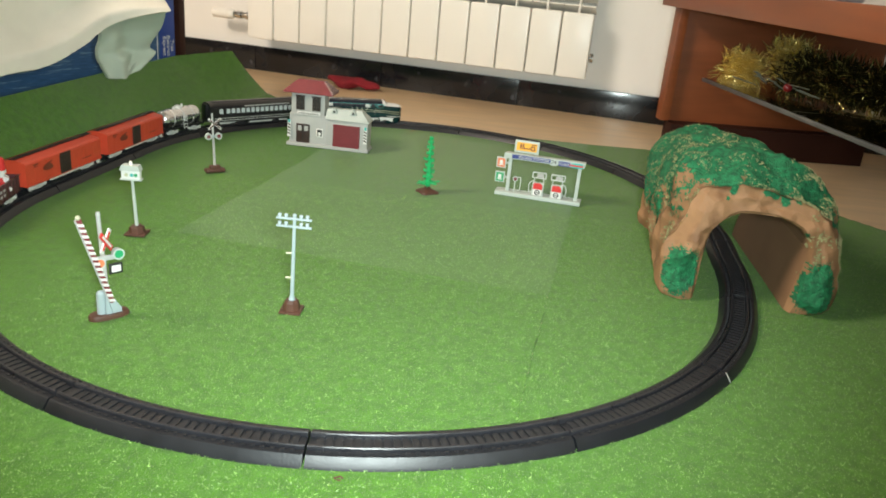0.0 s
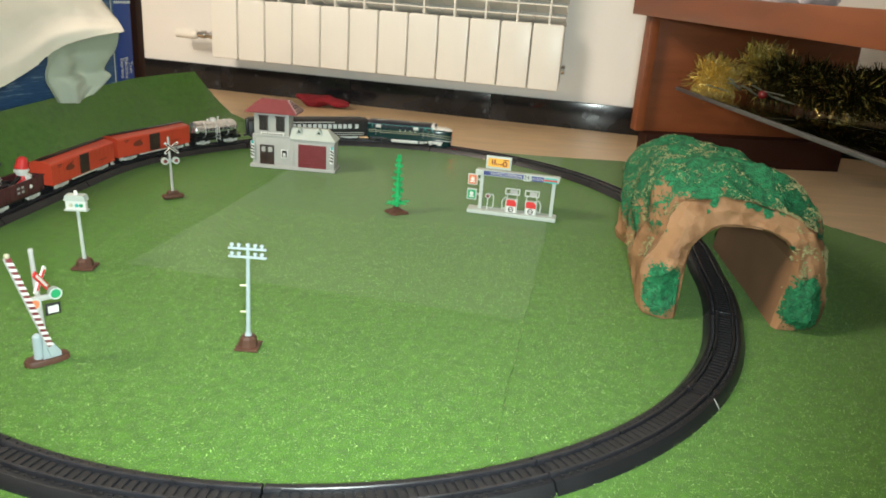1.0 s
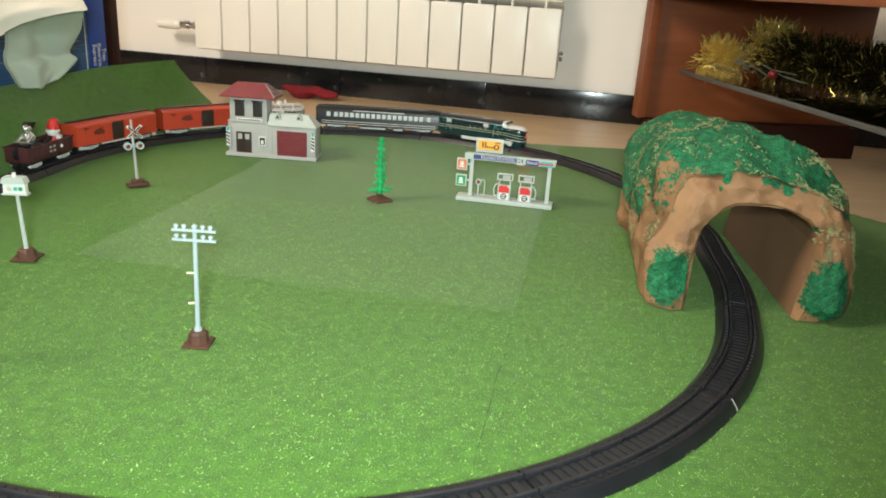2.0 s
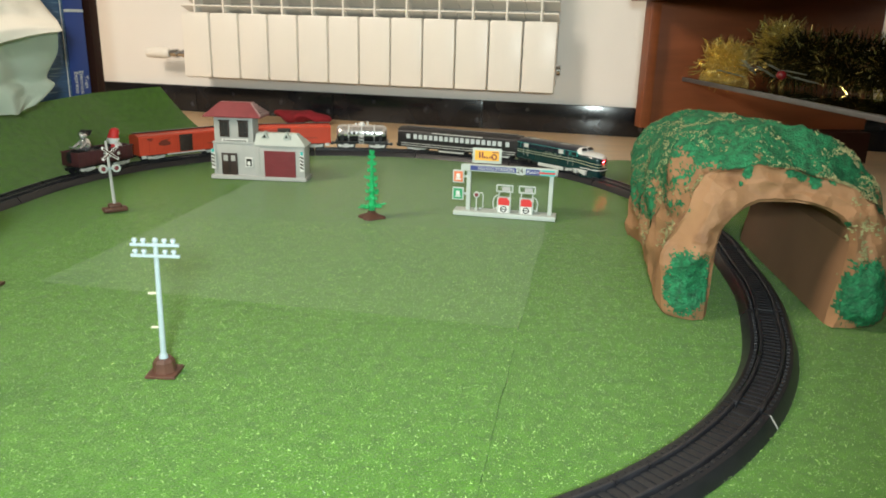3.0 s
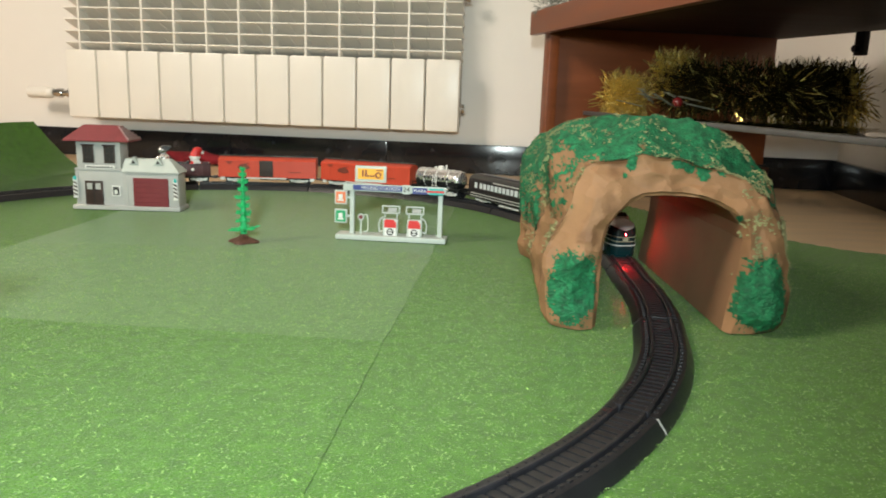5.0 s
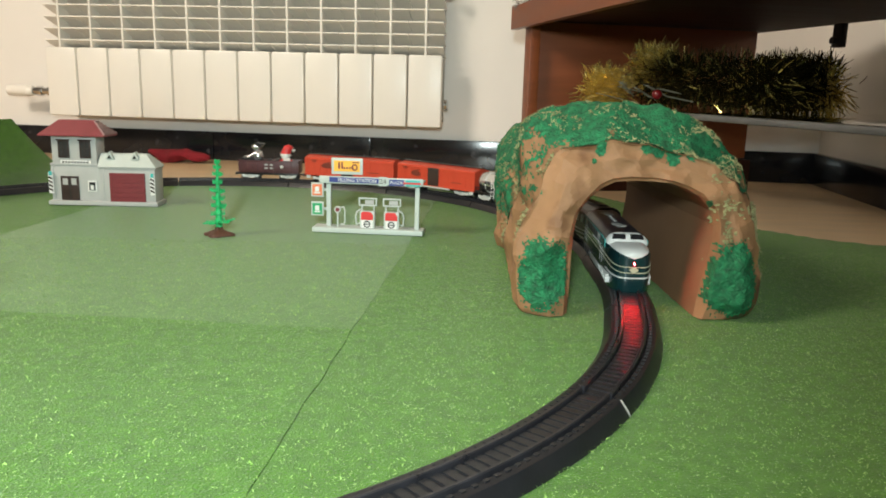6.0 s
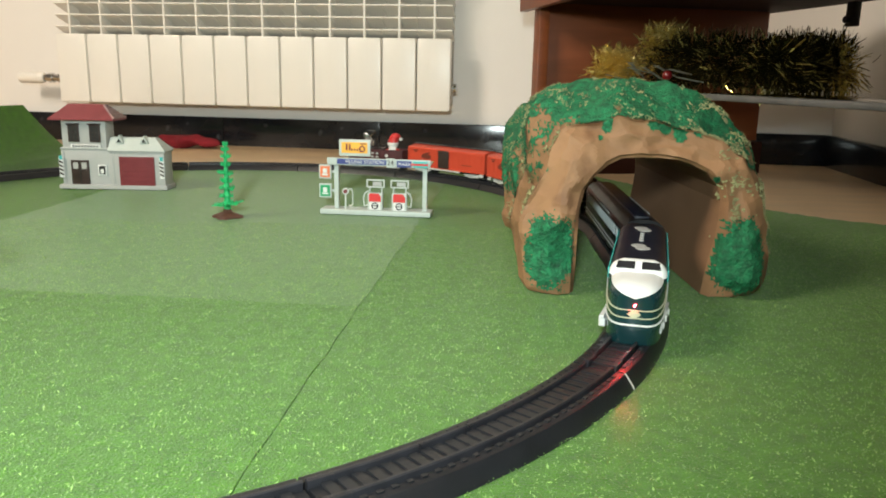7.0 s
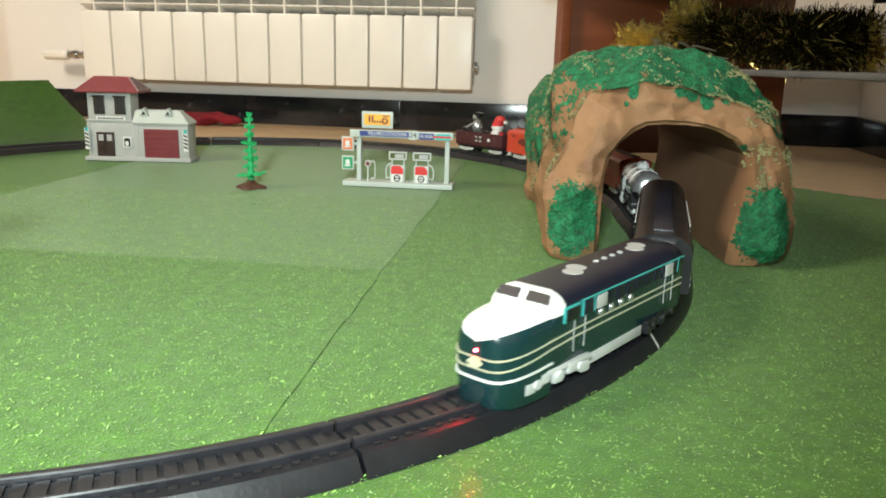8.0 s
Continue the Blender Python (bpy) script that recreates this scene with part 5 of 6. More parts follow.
        part("white_face", bm_box(x, -0.0008, 0.0112, 0.0140, 0.0010, 0.0098), M["white"], p)
        bm = bmesh.new()
        for k in range(16):
            a = 2 * math.pi * k / 16
            box(bm, x + 0.0036 * math.cos(a), -0.0015, 0.0112 + 0.0036 * math.sin(a), 0.0014, 0.0005, 0.0014)
        box(bm, x, -0.0015, 0.0112, 0.0060, 0.0005, 0.0011, 0, None)
        part("round_symbol", bm, M["blackl"], p)
        sg = 1 if x > 0.01 else -1
        bm = bmesh.new()
        path = [(0.0085, 0.012), (0.0140, 0.010), (0.0150, 0.020), (0.0130, 0.026), (0.0090, 0.029)]
        for (a, b), (c_, d) in zip(path, path[1:]):
            rod(bm, (x + sg * a, 0.003, b), (x + sg * c_, 0.003, d), 0.0009, 0.0009, 8)
        part("hose", bm, M["greyl"], p, "pale hose loop")
        bm = bmesh.new()
        for cx, cz, sx, sz in ((x, 0.0425, 0.022, 0.0018), (x, 0.0340, 0.022, 0.0018), (x - 0.0105, 0.038, 0.0018, 0.0095), (x + 0.0105, 0.038, 0.0018, 0.0095)):
            box(bm, cx, 0.004, cz, sx, 0.003, sz, 0.0004)
        for k in (-1, 1):
            box(bm, x + 0.0075 * k, 0.005, 0.030, 0.0014, 0.0014, 0.008)
        fr = part("pump_canopy", bm, M["greyl"], p)
        part("display", bm_box(x + 0.002, 0.004, 0.038, 0.011, 0.0012, 0.0050), M["grey"], fr)
    s = part("air_post", bm_box(-0.0385, 0.003, 0.0150, 0.0016, 0.0016, 0.0200), M["greyl"], g, "thin air-line post")
    bm = bmesh.new()
    rod(bm, (-0.0385, 0.002, 0.0275), (-0.0385, 0.0045, 0.0275), 0.0042, 0.0042, 16)
    part("gauge", bm, M["greyl"], s)
    bm = bmesh.new()
    rod(bm, (-0.0385, 0.0012, 0.0275), (-0.0385, 0.0020, 0.0275), 0.0026, 0.0026, 14)
    part("gauge_face", bm, M["garage"], s)
    bm = bmesh.new()
    path = [(-0.0345, 0.0300), (-0.0310, 0.0310), (-0.0295, 0.0260), (-0.0295, 0.0120), (-0.0320, 0.0085), (-0.0345, 0.0100)]
    for (a, b), (c_, d) in zip(path, path[1:]):
        rod(bm, (a, 0.003, b), (c_, 0.003, d), 0.0008, 0.0008, 8)
    part("air_hose", bm, M["greyl"], s)


gas_station()


def toy_tree():
    t = thing("toy_fir_tree", "small green plastic fir tree on a brown root base", "toy tree", pose(0.135, 1.434, 0.0012))
    bm = bmesh.new()
    rings = []
    for r, z in ((0.0165, 0.0), (0.0155, 0.0022), (0.0100, 0.0045), (0.0050, 0.0065), (0.0028, 0.0115), (0.0022, 0.0150)):
        rings.append([(r * (1 + 0.16 * math.cos(4 * a + 0.5)) * math.cos(a), r * (1 + 0.16 * math.cos(4 * a + 0.5)) * math.sin(a), z) for a in [2 * math.pi * k / 24 for k in range(24)]])
    loft(bm, rings)
    part("root_base", bm, M["brownb"], t, "brown root-shaped base", smooth=50)
    bm = bmesh.new()
    rod(bm, (0, 0, 0.010), (0, 0, 0.0885), 0.0042, 0.0012, 10)
    part("trunk", bm, M["treeg"], t)
    rng = random.Random(3)
    levels = ((0.0155, 0.0185, 9), (0.0255, 0.0090, 8), (0.0340, 0.0110, 9), (0.0430, 0.0085, 8), (0.0520, 0.0100, 8), (0.0620, 0.0066, 7), (0.0710, 0.0072, 7), (0.0790, 0.0045, 6), (0.0850, 0.0030, 5))
    for z, r, n in levels:
        bm = bmesh.new()
        off = rng.uniform(0, 6)
        for k in range(n):
            a = off + 2 * math.pi * k / n
            ln = r * rng.uniform(0.8, 1.08)
            m = Matrix.Translation((0, 0, z)) @ Matrix.Rotation(a, 4, "Z") @ Matrix.Rotation(rng.uniform(-0.15, 0.2), 4, "Y")
            pts = [(0.001, 0.0012), (ln * 0.35, 0.0028), (ln * 0.42, 0.0014), (ln * 0.7, 0.0022), (ln * 0.76, 0.0010), (ln, 0.0), (ln * 0.76, -0.0010), (ln * 0.7, -0.0022), (ln * 0.42, -0.0014), (ln * 0.35, -0.0028), (0.001, -0.0012)]
            vs = prism(bm, pts, "z", -0.0006, 0.0010)
            for v in vs:
                v.co.z += 0.10 * v.co.x * v.co.x / max(ln, 0.001)
                v.co = m @ v.co
            for j in range(3):
                x = ln * (0.3 + 0.22 * j)
                vs = rod(bm, (x, 0, 0), (x + 0.0015, rng.uniform(-0.001, 0.001), 0.0042), 0.0007, 0.0002, 4)
                for v in vs:
                    v.co = m @ v.co
        part("branch_whorl", bm, M["treeg"], t, smooth=0)


toy_tree()


def square_base(parent, w, h, material):
    bm = bmesh.new()
    box(bm, 0, 0, 0.0012, w, w, 0.0024, 0.0006)
    rings = []
    for r, z in ((w * 0.40, 0.0024), (w * 0.36, h * 0.8), (w * 0.28, h)):
        rings.append([(r * math.cos(a), r * math.sin(a), z) for a in [2 * math.pi * k / 8 + math.pi / 8 for k in range(8)]])
    loft(bm, rings)
    return part("foot", bm, material, parent, "brown moulded foot", smooth=20)


def telegraph_pole():
    t = thing("telegraph_pole", "pale blue-grey toy telegraph pole on a brown foot", "toy pole", pose(0.0605, 0.963, 0.0012, 0, 0, 3))
    square_base(t, 0.0215, 0.0125, M["brownb"])
    bm = bmesh.new()
    rod(bm, (0, 0, 0.011), (0, 0, 0.0155), 0.0036, 0.0028, 14)
    rod(bm, (0, 0, 0.012), (0.0012, 0, 0.101), 0.0021, 0.0017, 12)
    ball(bm, (0.0012, 0, 0.1015), 0.0022, sub=2)
    part("mast", bm, M["paleblue"], t)
    for z in (0.0905, 0.0985):
        arm = part("cross_arm", bm_box(0.001, -0.001, z, 0.0345, 0.0026, 0.0022, 0.0004), M["paleblue"], t)
        for x in (-0.0130, -0.0068, 0.0080, 0.0140):
            bm = bmesh.new()
            rod(bm, (x, -0.001, z + 0.0008), (x, -0.001, z + 0.0042), 0.0013, 0.0013, 10)
            rod(bm, (x, -0.001, z + 0.0028), (x, -0.001, z + 0.0046), 0.0021, 0.0016, 10)
            part("insulator", bm, M["paleblue"], arm)
    for z in (0.0365, 0.0625):
        bm = bmesh.new()
        rod(bm, (0, 0, z), (-0.0065, -0.001, z), 0.0010, 0.0010, 8)
        part("step_peg", bm, M["cream"], t, "pale step peg")


telegraph_pole()


def lamp_sign():
    t = thing("station_lamp_sign", "toy lamp post with a small pale name board", "toy lamp post", pose(-0.179, 1.114, 0.0012, 0, 0, 8))
    square_base(t, 0.024, 0.011, M["brownb"])
    bm = bmesh.new()
    rod(bm, (0, 0, 0.010), (-0.0025, 0, 0.070), 0.0022, 0.0017, 12)
    part("mast", bm, M["greyl"], t)
    part("board", bm_box(-0.003, 0, 0.0745, 0.0215, 0.0070, 0.0105, 0.0006), M["white"], t, "white name board")
    bm = bmesh.new()
    prism(bm, [(-0.0150, 0.0800), (0.0090, 0.0800), (0.0065, 0.0862), (-0.0125, 0.0862)], "y", -0.0055, 0.0055)
    part("hood", bm, M["greyl"], t, "pale grey hood")
    part("lower_rail", bm_box(-0.003, 0, 0.0688, 0.0250, 0.0090, 0.0018, 0.0004), M["greyl"], t)
    bm = bmesh.new()
    rod(bm, (-0.003, 0, 0.086), (-0.003, 0, 0.0905), 0.0022, 0.0016, 10)
    part("finial", bm, M["white"], t)
    for x, m in ((-0.0078, "cream"), (-0.0015, "teal"), (0.0032, "greenl")):
        bm = bmesh.new()
        rod(bm, (x, -0.0036, 0.0745), (x, -0.0046, 0.0745), 0.0022, 0.0018, 12)
        part("lens", bm, M[m], t, "coloured lens")


lamp_sign()


def crossbuck(parent, z, size, m1, m2):
    for a, m in ((40, m1), (-40, m2)):
        bm = bmesh.new()
        box(bm, 0, 0, 0, size, 0.0012, 0.0034, 0.0003)
        b = part("crossbuck_blade", bm, M["white"], parent, "white crossbuck blade", pose(0, -0.0030 - (0.0008 if a > 0 else 0), z, 0, a, 0))
        part("blade_print", bm_box(0, -0.0008, 0, size * 0.84, 0.0006, 0.0021), m, b)


def crossing_signal():
    t = thing("crossing_signal", "toy level crossing signal with a white crossbuck", "toy signal", pose(-0.201, 1.408, 0.0012, 0, 0, 42))
    bm = bmesh.new()
    box(bm, 0, 0, 0.0030, 0.030, 0.014, 0.006, 0.0022)
    box(bm, 0, 0, 0.0075, 0.016, 0.011, 0.007, 0.0022)
    part("foot", bm, M["brownb"], t, "brown lumpy foot", smooth=60)
    bm = bmesh.new()
    rod(bm, (0, 0, 0.010), (-0.003, 0, 0.093), 0.0022, 0.0015, 12)
    part("mast", bm, M["grey"], t)
    holder = part("head", bm_box(-0.002, -0.002, 0.0575, 0.0150, 0.0022, 0.0030, 0.0005), M["paleblue"], t)
    crossbuck(t, 0.0770, 0.0255, M["brownb"], M["brownb"])
    for x in (-0.0100, 0.0060):
        bm = bmesh.new()
        rod(bm, (x, -0.0045, 0.0575), (x, 0.0005, 0.0575), 0.0052, 0.0052, 18)
        d = part("target", bm, M["greyl"], holder, "round pale target")
        bm = bmesh.new()
        rod(bm, (x, -0.0052, 0.0575), (x, -0.0044, 0.0575), 0.0026, 0.0030, 14)
        part("lens", bm, M["garage"], d, "dull red lens")


crossing_signal()


def crossing_gate():
    t = thing("crossing_gate", "raised striped toy crossing gate with signal on a brown foot", "toy crossing gate", pose(-0.0985, 0.9015, 0.0012, 0, 0, 50))
    bm = bmesh.new()
    rings = []
    for k, z in ((1.0, 0.0), (1.0, 0.003), (0.94, 0.0046)):
        rings.append([(0.0185 * k * math.copysign(abs(math.cos(a)) ** 0.7, math.cos(a)), 0.0085 * k * math.copysign(abs(math.sin(a)) ** 0.7, math.sin(a)), z) for a in [2 * math.pi * j / 28 for j in range(28)]])
    loft(bm, rings)
    part("foot", bm, M["brownb"], t, "oval red-brown foot", smooth=50)
    bm = bmesh.new()
    rod(bm, (-0.006, 0.001, 0.004), (-0.006, 0.001, 0.024), 0.0042, 0.0040, 14)
    ball(bm, (-0.006, 0.001, 0.024), 0.0040, sub=2)
    prism(bm, [(-0.004, 0.004), (0.0105, 0.004), (0.0105, 0.009), (0.0035, 0.020), (0.0005, 0.030), (-0.003, 0.030), (-0.004, 0.012)], "y", -0.005, 0.003)
    body = part("gate_pedestal", bm, M["paleblue"], t, "pale grey gate pedestal", smooth=30)
    bm = bmesh.new()
    rod(bm, (0.0005, 0.003, 0.020), (-0.002, 0.004, 0.1005), 0.0026, 0.0019, 12)
    rod(bm, (-0.002, 0.004, 0.1005), (-0.002, 0.004, 0.1035), 0.0024, 0.0018, 12)
    part("mast", bm, M["grey"], t)
    bar = thing_part("gate_arm", t, pose(0.0035, -0.0062, 0.012, 0, -16.0, 0))
    part("arm_core", bm_box(0, 0, 0.047, 0.0044, 0.0018, 0.094, 0.0004), M["garage"], bar, "dark red arm core")
    for k in range(15):
        bm = bmesh.new()
        z = 0.006 + 0.0058 * k
        prism(bm, [(-0.0023, z + 0.0012), (0.0023, z - 0.0012), (0.0023, z + 0.0016), (-0.0023, z + 0.0040)], "y", -0.0013, 0.0013)
        part("white_stripe", bm, M["white"], bar)
    part("arm_back", bm_box(-0.0018, 0.0022, 0.047, 0.0030, 0.0022, 0.094, 0.0004), M["grey"], bar)
    bm = bmesh.new()
    ball(bm, (0, 0, 0.0960), 0.0024, sub=2)
    part("arm_tip", bm, M["cream"], bar)
    for a, m in ((48, "redl"), (-48, "white")):
        b = part("crossbuck_blade", bm_box(0, 0, 0, 0.0250, 0.0014, 0.0050, 0.0003), M[m], t, "crossbuck blade", pose(0.0005, -0.0030 - (0.0016 if a > 0 else 0), 0.0770, 0, 0, 40) @ pose(0, 0, 0, 0, a, 0))
        part("blade_print", bm_box(0, -0.0009, 0, 0.0190, 0.0006, 0.0022), M["white" if m == "redl" else "redl"], b)
    head = part("signal_bracket", bm_box(0.0015, -0.001, 0.0600, 0.0190, 0.0030, 0.0050, 0.001), M["grey"], t)
    for x, z, m in ((-0.0065, 0.0570, "orangel"), (0.0110, 0.0630, "greenl")):
        bm = bmesh.new()
        rod(bm, (x, -0.0055, z), (x, 0.0010, z), 0.0054, 0.0048, 20)
        d = part("signal_hood", bm, M["greyl"], head, "round signal hood")
        bm = bmesh.new()
        rod(bm, (x, -0.0062, z), (x, -0.0053, z), 0.0036, 0.0042, 16)
        part("lens", bm, M[m], d, "green lens" if m == "greenl" else "orange lens")
    pl = part("plate", bm_box(0.0085, -0.0020, 0.0485, 0.0125, 0.0018, 0.0105, 0.0006), M["blackl"], t, "black plate with white figure")
    part("plate_print", bm_box(0.0085, -0.0033, 0.0485, 0.0085, 0.0006, 0.0064, 0.0006), M["white"], pl)


def thing_part(name, parent, m):
    bm = bmesh.new()
    box(bm, 0, 0.001, 0.0, 0.0070, 0.0040, 0.0110, 0.001)
    return part(name, bm, M["paleblue"], parent, "raised red and white striped arm", m)


crossing_gate()


# ---------------------------------------------------------------- cabinet at the side
CAB = pose(0.578, 2.05, 0, 0, 0, 10)  # local x into the cabinet, local -y along its open front


def cabinet():
    c = thing("open_cabinet", "low red-brown wooden cabinet with an open front", "cabinet", CAB)
    part("end_panel", bm_box(0.245, 0.011, 0.181, 0.49, 0.022, 0.258, 0.001), M["wood"], c, "red-brown veneered end panel")
    part("front_post", bm_box(0.008, -0.002, 0.181, 0.020, 0.030, 0.256, 0.002), M["wood"], c)
    # Underside shade is put into the whole top board's dark colour
    part("top_board", bm_box(0.25, -0.70, 0.324, 0.54, 1.50, 0.026, 0.002), M["wood_dk"], c, "red-brown top board, darkened for the shade beneath it")
    part("front_rail", bm_box(-0.014, -0.70, 0.318, 0.016, 1.50, 0.044, 0.002), M["wood"], c, "red-brown front edge rail")
    part("far_end_panel", bm_box(0.245, -1.42, 0.150, 0.49, 0.022, 0.320, 0.001), M["wood"], c, "red-brown end panel")
    # Dark plinths stand for the shaded gap under the end panels
    part("shelf_board", bm_box(0.245, -0.02, FLOOR + 0.032, 0.46, 0.05, 0.064, 0.001), M["wood_dk"], c, "dark recessed plinth standing for the shaded gap below")
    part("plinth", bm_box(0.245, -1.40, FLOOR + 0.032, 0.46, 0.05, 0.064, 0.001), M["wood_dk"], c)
    s = part("glass_shelf", bm_box(0.335, -0.70, 0.150, 0.51, 1.37, 0.009, 0.001), M["glass"], c, "smoked glass shelf")
    s.visible_shadow = False
    part("shelf_edge_strip", bm_box(0.077, -0.70, 0.150, 0.004, 1.37, 0.0075, 0.001), M["shelf_metal"], c, "dull metal strip on the shelf edge")
    bm = bmesh.new()
    box(bm, 0.46, -0.28, 0.285, 0.012, 0.022, 0.040, 0.002)
    rod(bm, (0.452, -0.28, 0.276), (0.445, -0.28, 0.276), 0.006, 0.006, 10)
    part("hinge", bm, M["blackp"], c, "black metal bracket")


cabinet()


def tinsel(bm, path, radius, count, rng, width=0.0010, mi=0):
    """Strands standing out from a bent core."""
    segs = list(zip(path, path[1:]))
    for k in range(count):
        a, b = segs[k % len(segs)]
        q = rng.random()
        c = Vector(a).lerp(Vector(b), q)
        ax = (Vector(b) - Vector(a)).normalized()
        d = Vector((rng.gauss(0, 1), rng.gauss(0, 1), rng.gauss(0, 1)))
        d = (d - ax * d.dot(ax) * 0.7).normalized()
        c = c + d * radius * rng.uniform(0.15, 0.85)
        ln = radius * rng.uniform(0.25, 0.55)
        d = (d + Vector((rng.gauss(0, 0.45), rng.gauss(0, 0.45), rng.gauss(0, 0.45)))).normalized()
        e = d.cross(Vector((rng.gauss(0, 1), rng.gauss(0, 1), rng.gauss(0, 1)))).normalized() * width * 0.6
        tw = Vector((rng.uniform(-1, 1), rng.uniform(-1, 1), rng.uniform(-1, 1))) * width * 0.5
        mid = c + d * ln * 0.5
        tip = c + d * ln
        v = [bm.verts.new(p) for p in (c - e, c + e, mid + e + tw, mid - e + tw, tip + e * 0.5 - tw, tip - e * 0.5 - tw)]
        for f in (bm.faces.new((v[0], v[1], v[2], v[3])), bm.faces.new((v[3], v[2], v[4], v[5]))):
            f.material_index = mi


def garland():
    g = thing("tinsel_garland", "gold and olive tinsel garland heaped on the glass shelf", "garland", CAB @ pose(0, 0, 0.1545))
    rng = random.Random(11)
    bm = bmesh.new()
    tinsel(bm, [(0.100, -0.080, 0.034), (0.140, -0.130, 0.030)], 0.042, 2200, rng, 0.0016)
    part("gold_tuft", bm, M["gold"], g, "bright gold tinsel tuft", smooth=0)
    bm = bmesh.new()
    tinsel(bm, [(0.145, -0.185, 0.068), (0.185, -0.215, 0.072)], 0.042, 2000, rng, 0.0016)
    part("gold_tuft", bm, M["gold"], g, "gold tinsel tuft", smooth=0)
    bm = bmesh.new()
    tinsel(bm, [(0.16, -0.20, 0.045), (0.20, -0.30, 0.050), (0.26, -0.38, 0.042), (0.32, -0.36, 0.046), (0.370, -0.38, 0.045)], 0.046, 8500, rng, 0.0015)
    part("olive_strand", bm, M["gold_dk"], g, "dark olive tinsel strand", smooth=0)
    # Bright gold strands over the darker ones stand in for the tinsel's sparkle
    bm = bmesh.new()
    tinsel(bm, [(0.17, -0.20, 0.045), (0.21, -0.30, 0.050), (0.26, -0.38, 0.042), (0.32, -0.36, 0.046), (0.370, -0.38, 0.045)], 0.050, 800, rng, 0.0017)
    tinsel(bm, [(0.360, -0.378, 0.036), (0.380, -0.388, 0.042)], 0.042, 700, rng, 0.0017)
    part("gold_glint", bm, M["gold"], g, "scattered gold strands standing in for glints", smooth=0)
    bm = bmesh.new()
    ball(bm, (0.132, -0.282, 0.024), 0.0085, sub=3)
    part("bauble", bm, M["bauble"], g, "small red bauble")
    for k in range(7):
        a = rng.uniform(0, 360)
        bm = bmesh.new()
        rod(bm, (0, 0, 0), (0.045, 0, 0.010), 0.0007, 0.0004, 5)
        for j in range(7):
            x = 0.008 + 0.0055 * j
            for s in (-1, 1):
                rod(bm, (x, 0, x * 0.22), (x + 0.006, s * 0.008, x * 0.22 + 0.001), 0.0009, 0.0003, 4)
        part("frond", bm, M["frond"], g, "grey fir frond", pose(0.115 + 0.01 * k, -0.19 - 0.022 * k, 0.014 + 0.006 * (k % 3), 0, rng.uniform(-35, 5), 170 + rng.uniform(-60, 60)), smooth=0)
    # brownish garland and clear film on the cabinet's top
    t = thing("dry_garland", "brownish dry garland hanging at the cabinet's top corner", "garland", CAB @ pose(0.0, 0, 0.3375))
    bm = bmesh.new()
    tinsel(bm, [(-0.012, 0.02, 0.012), (0.02, -0.06, 0.014), (0.04, -0.13, 0.014)], 0.030, 900, rng, 0.0012)
    part("strand", bm, M["frond"], t, smooth=0)
    p = thing("plastic_bag", "crumpled clear plastic bag on the cabinet", "bag", CAB @ pose(0.06, -0.34, 0.3375))
    bm = bmesh.new()
    vs = ball(bm, (0.02, 0, 0.010), 1.0, 0.06, 0.17, 0.018, 4)
    for v in vs:
        q = v.co * 45
        v.co += Vector((noise.noise(q), noise.noise(q + Vector((4, 1, 2))), noise.noise(q + Vector((9, 2, 7))))) * 0.010
        v.co.z = max(0.0002, v.co.z)
    part("film", bm, M["plastic_bag"], p, smooth=20)


garland()


# ---------------------------------------------------------------- blue box, fleece blanket, red cloth
def train_box():
    b = thing("train_set_box", "large blue cardboard train set box standing behind the mat", "box", pose(-0.507, 1.938, FLOOR, 0, 0, -20))
    part("carton", bm_box(-0.03, -0.475, 0.19, 0.06, 0.95, 0.38, 0.002), M["bluebox"], b, "streaky blue printed carton")
    part("front_band", bm_box(0.0012, -0.0225, 0.19, 0.0024, 0.043, 0.376, 0.0005), M["bluebox2"], b, "deep blue end band")
    part("white_rule", bm_box(0.0014, -0.0505, 0.19, 0.0010, 0.0016, 0.376), M["white"], b, "thin white printed rule")
    part("pale_panel", bm_box(0.0010, -0.0470, 0.205, 0.0008, 0.0055, 0.34), M["bluebox"], b)
    part("cross_rule", bm_box(0.0030, -0.0225, 0.262, 0.0008, 0.043, 0.005), M["coachwin"], b)
    for k, w in enumerate(("Tren", "El\u00e9ctrico", "Expreso")):
        text_part("lettering", w, 0.0125, M["white"], b, pose(0.0028, -0.0095 - 0.0112 * k, 0.130, 0, 0, 0) @ pose(0, 0, 0, 90, 0, 90) @ pose(0, 0, 0, 0, 0, -90))
    w = thing("wooden_board", "narrow brown wooden board standing behind the box", "board", pose(-0.520, 1.985, FLOOR, 0, 0, 0))
    part("plank", bm_box(0, 0, 0.21, 0.022, 0.030, 0.42, 0.002), M["wood_dk"], w)


train_box()


def curve_at(tab, u):
    k = min(len(tab) - 1.0001, max(0.0, u * (len(tab) - 1)))
    i = int(k)
    p, q = Vector(tab[i]), Vector(tab[i + 1])
    a, b = Vector(tab[max(0, i - 1)]), Vector(tab[min(len(tab) - 1, i + 2)])
    s = k - i
    m, n = (q - a) / 2, (b - p) / 2
    return p * (2 * s ** 3 - 3 * s * s + 1) + m * (s ** 3 - 2 * s * s + s) + q * (3 * s * s - 2 * s ** 3) + n * (s ** 3 - s * s)


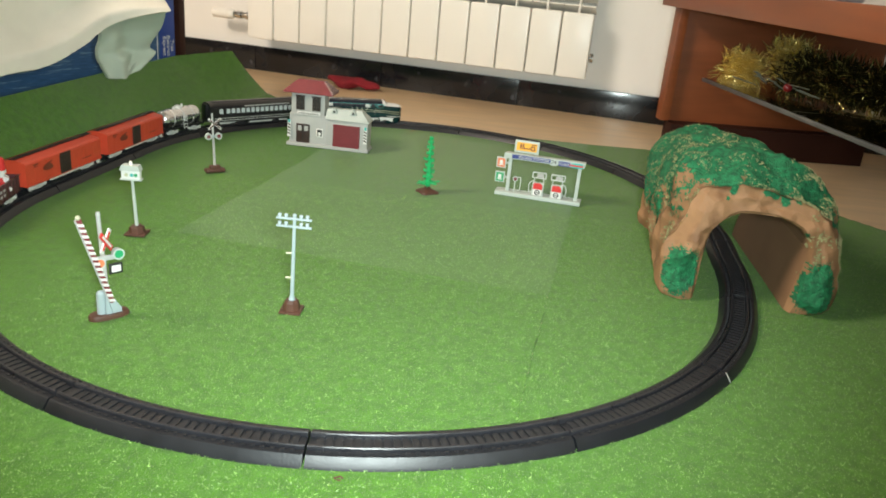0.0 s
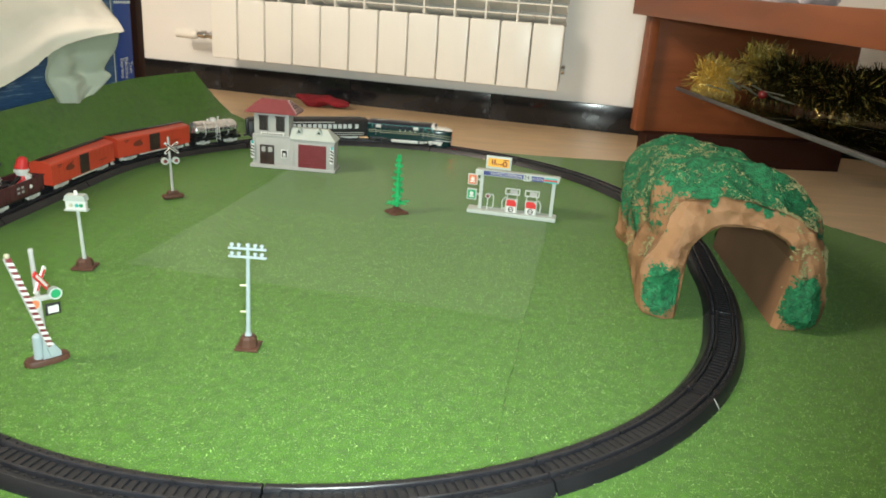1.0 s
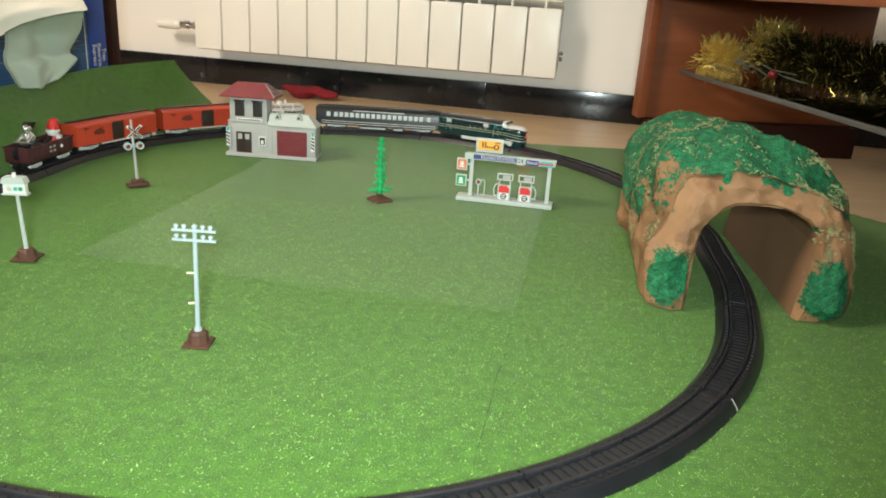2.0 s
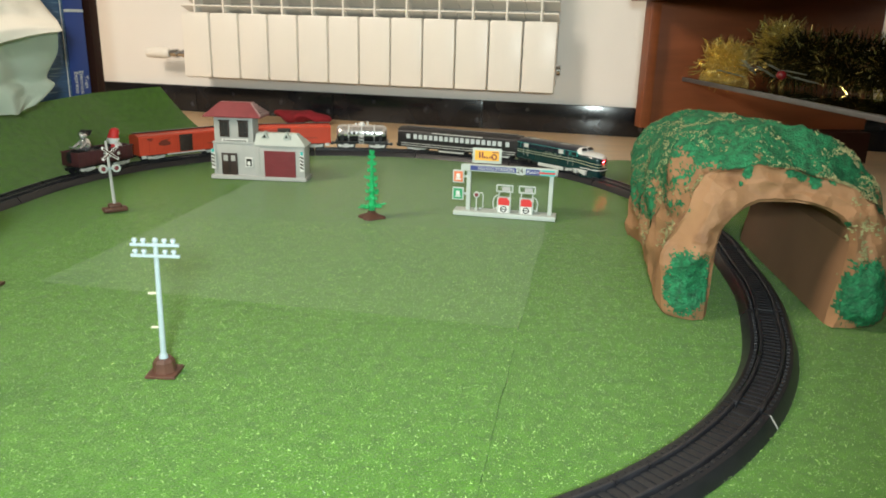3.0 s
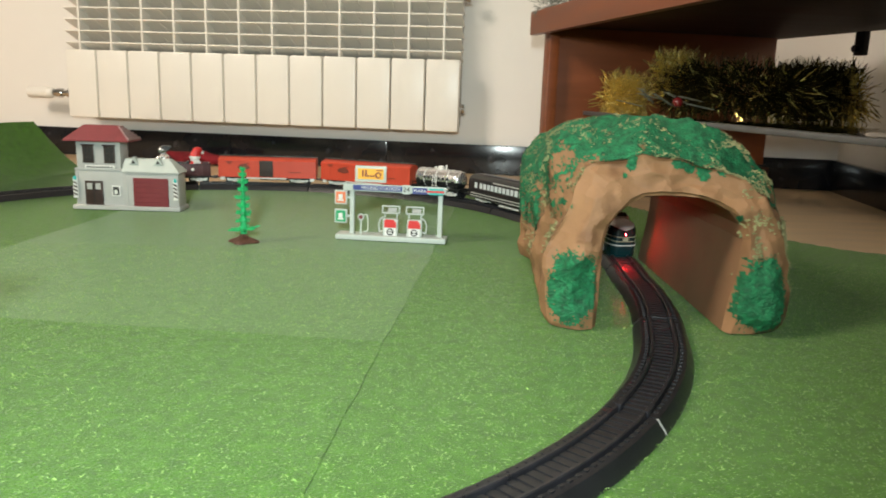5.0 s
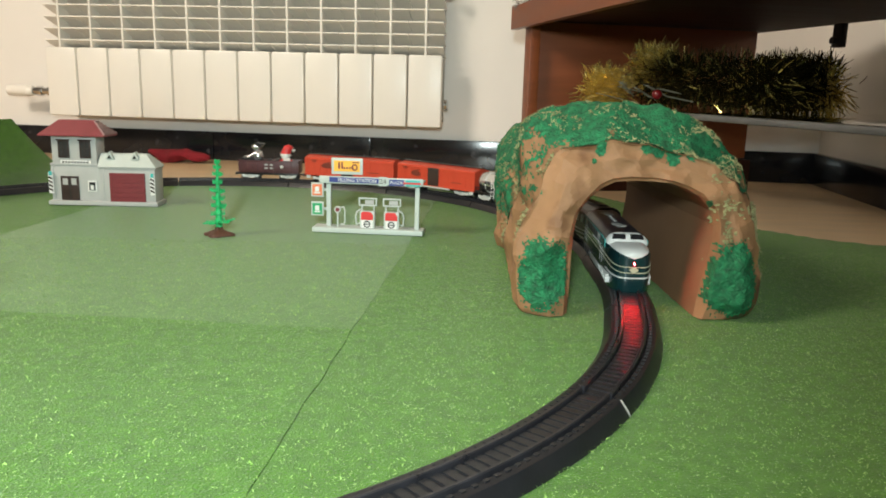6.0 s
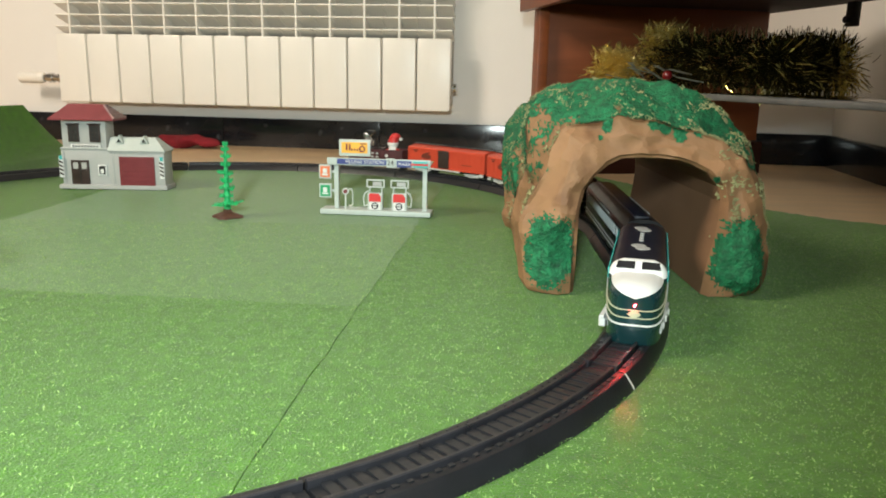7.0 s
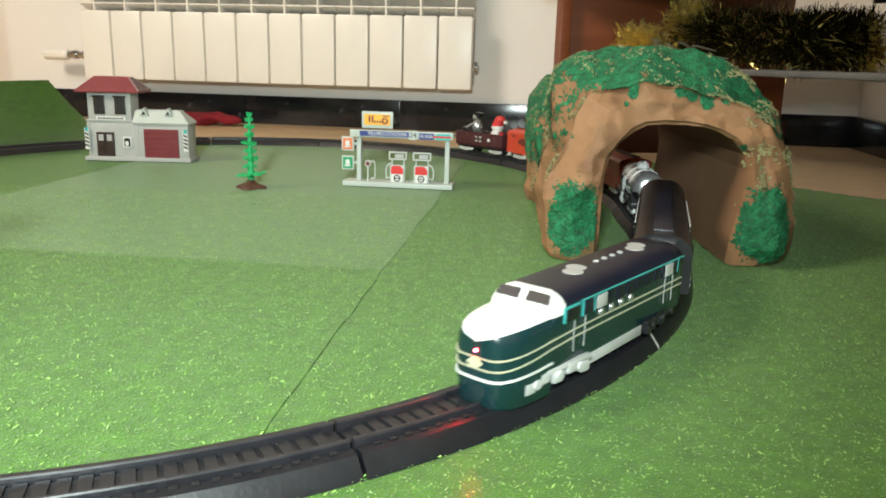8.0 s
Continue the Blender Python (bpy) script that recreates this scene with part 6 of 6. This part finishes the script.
def cloth(rows, thick, out):
    bm = bmesh.new()
    grid = [[bm.verts.new(p) for p in row] for row in rows]
    for a, b in zip(grid, grid[1:]):
        for j in range(len(a) - 1):
            bm.faces.new((a[j], a[j + 1], b[j + 1], b[j]))
    bm.normal_update()
    r = bmesh.ops.extrude_face_region(bm, geom=bm.faces[:])
    for v in [g for g in r["geom"] if isinstance(g, bmesh.types.BMVert)]:
        v.co -= Vector(out) * thick
    bmesh.ops.recalc_face_normals(bm, faces=bm.faces[:])
    return bm


def blanket():
    hem = [(-0.47, 0.80, 0.125), (-0.455, 1.10, 0.135), (-0.44, 1.288, 0.145), (-0.435, 1.356, 0.147), (-0.425, 1.429, 0.166), (-0.415, 1.488, 0.194), (-0.398, 1.516, 0.207), (-0.378, 1.540, 0.215), (-0.350, 1.575, 0.219)]
    far = [(-0.347, 1.586, 0.223), (-0.372, 1.617, 0.237), (-0.392, 1.637, 0.246), (-0.44, 1.695, 0.264), (-0.50, 1.740, 0.315), (-0.56, 1.760, 0.392)]
    top = [(-0.80, 0.70, 0.47), (-0.76, 1.2, 0.46), (-0.70, 1.55, 0.43), (-0.56, 1.76, 0.392)]
    nu, nv = 110, 70
    rows = []
    for i in range(nu + 1):
        u = i / nu
        row = []
        for j in range(nv + 1):
            v = j / nv
            h, t = curve_at(hem, u), curve_at(top, u)
            p = h.lerp(t, v)
            # belly of the drape, pulled to the edge that runs up from the tip
            p += Vector((0.055, 0.0, 0.035)) * math.sin(v * math.pi) * (1 - u ** 4)
            p = p.lerp(curve_at(far, v), u ** 7)
            # rolled rim along the hem and soft folds above it
            rim = math.exp(-((v - 0.045) / 0.030) ** 2) * 0.008 - math.exp(-((v - 0.14) / 0.035) ** 2) * 0.004
            fold = 0.010 * noise.noise((u * 5 + v * 3, v * 2.0, 2)) + 0.003 * noise.noise((u * 14, v * 7, 3))
            pile = 0.0012 * noise.noise((u * 130, v * 90, 5))
            p += Vector((0.8, -0.3, 0.4)) * (rim * (1 - u ** 10) + fold * min(1, v * 5) * (1 - u ** 6) + pile)
            if j == 0:
                p.z += 0.0022 * noise.noise((u * 170, 1, 5))
            row.append(p)
        rows.append(row)
    rest = thing("fleece_blanket", "cream fleece blanket draped over the blue box", "blanket")
    part("drape", cloth(rows, 0.011, (0.8, -0.2, 0.3)), M["fleece"], rest, "cream long-pile drape", smooth=60)
    # the far corner turned under, hanging in soft folds
    near = [(-0.427, 1.504, 0.199), (-0.45, 1.538, 0.168), (-0.465, 1.550, 0.145), (-0.462, 1.556, 0.125), (-0.458, 1.570, 0.099)]
    back = [(-0.360, 1.594, 0.221), (-0.385, 1.633, 0.194), (-0.405, 1.650, 0.174), (-0.425, 1.662, 0.150), (-0.421, 1.672, 0.137), (-0.428, 1.662, 0.122), (-0.437, 1.640, 0.106)]
    rows = []
    for i in range(61):
        u = i / 60
        row = []
        for j in range(51):
            v = j / 50
            p = curve_at(near, v).lerp(curve_at(back, v), u)
            tube = math.sin((u * 2.6 - 0.9 * v + 0.35) * math.pi)
            deep = math.sin(u * math.pi) ** 0.7
            p += Vector((0.75, -0.35, 0.0)) * (0.013 * tube * deep * (0.4 + 0.6 * math.sin(min(1, v * 1.3) * math.pi * 0.75)) - 0.016 * deep * math.exp(-((v - 0.16) / 0.18) ** 2) * (u > 0.0))
            p.z -= 0.006 * math.sin(u * math.pi) * v * v
            p += Vector((1, -0.4, 0.6)) * (0.004 * noise.noise((u * 5, v * 5, 1)) + 0.0012 * noise.noise((u * 40, v * 40, 6)))
            row.append(p)
        rows.append(row)
    part("turned_corner", cloth(rows, 0.008, (0.85, -0.35, 0.0)), M["lining"], rest, "pale green-grey turned-under corner", smooth=60)


blanket()


def red_cloth():
    bm = bmesh.new()
    vs = ball(bm, (0, 0, 0.016), 1.0, 0.078, 0.030, 0.015, 4)
    for v in vs:
        q = v.co * 28
        v.co += Vector((noise.noise(q), noise.noise(q + Vector((4, 1, 2))), noise.noise(q + Vector((9, 2, 7))))) * 0.009
        v.co.z = max(0.0, v.co.z + 0.003 * math.sin(v.co.x * 60))
    ob = part("red_cloth", bm, M["redcloth"], None, "", pose(-0.206, 2.395, FLOOR, 0, 0, -10), smooth=60)
    tagged(ob, "crumpled red cloth lying by the baseboard", "cloth")


red_cloth()

motions()
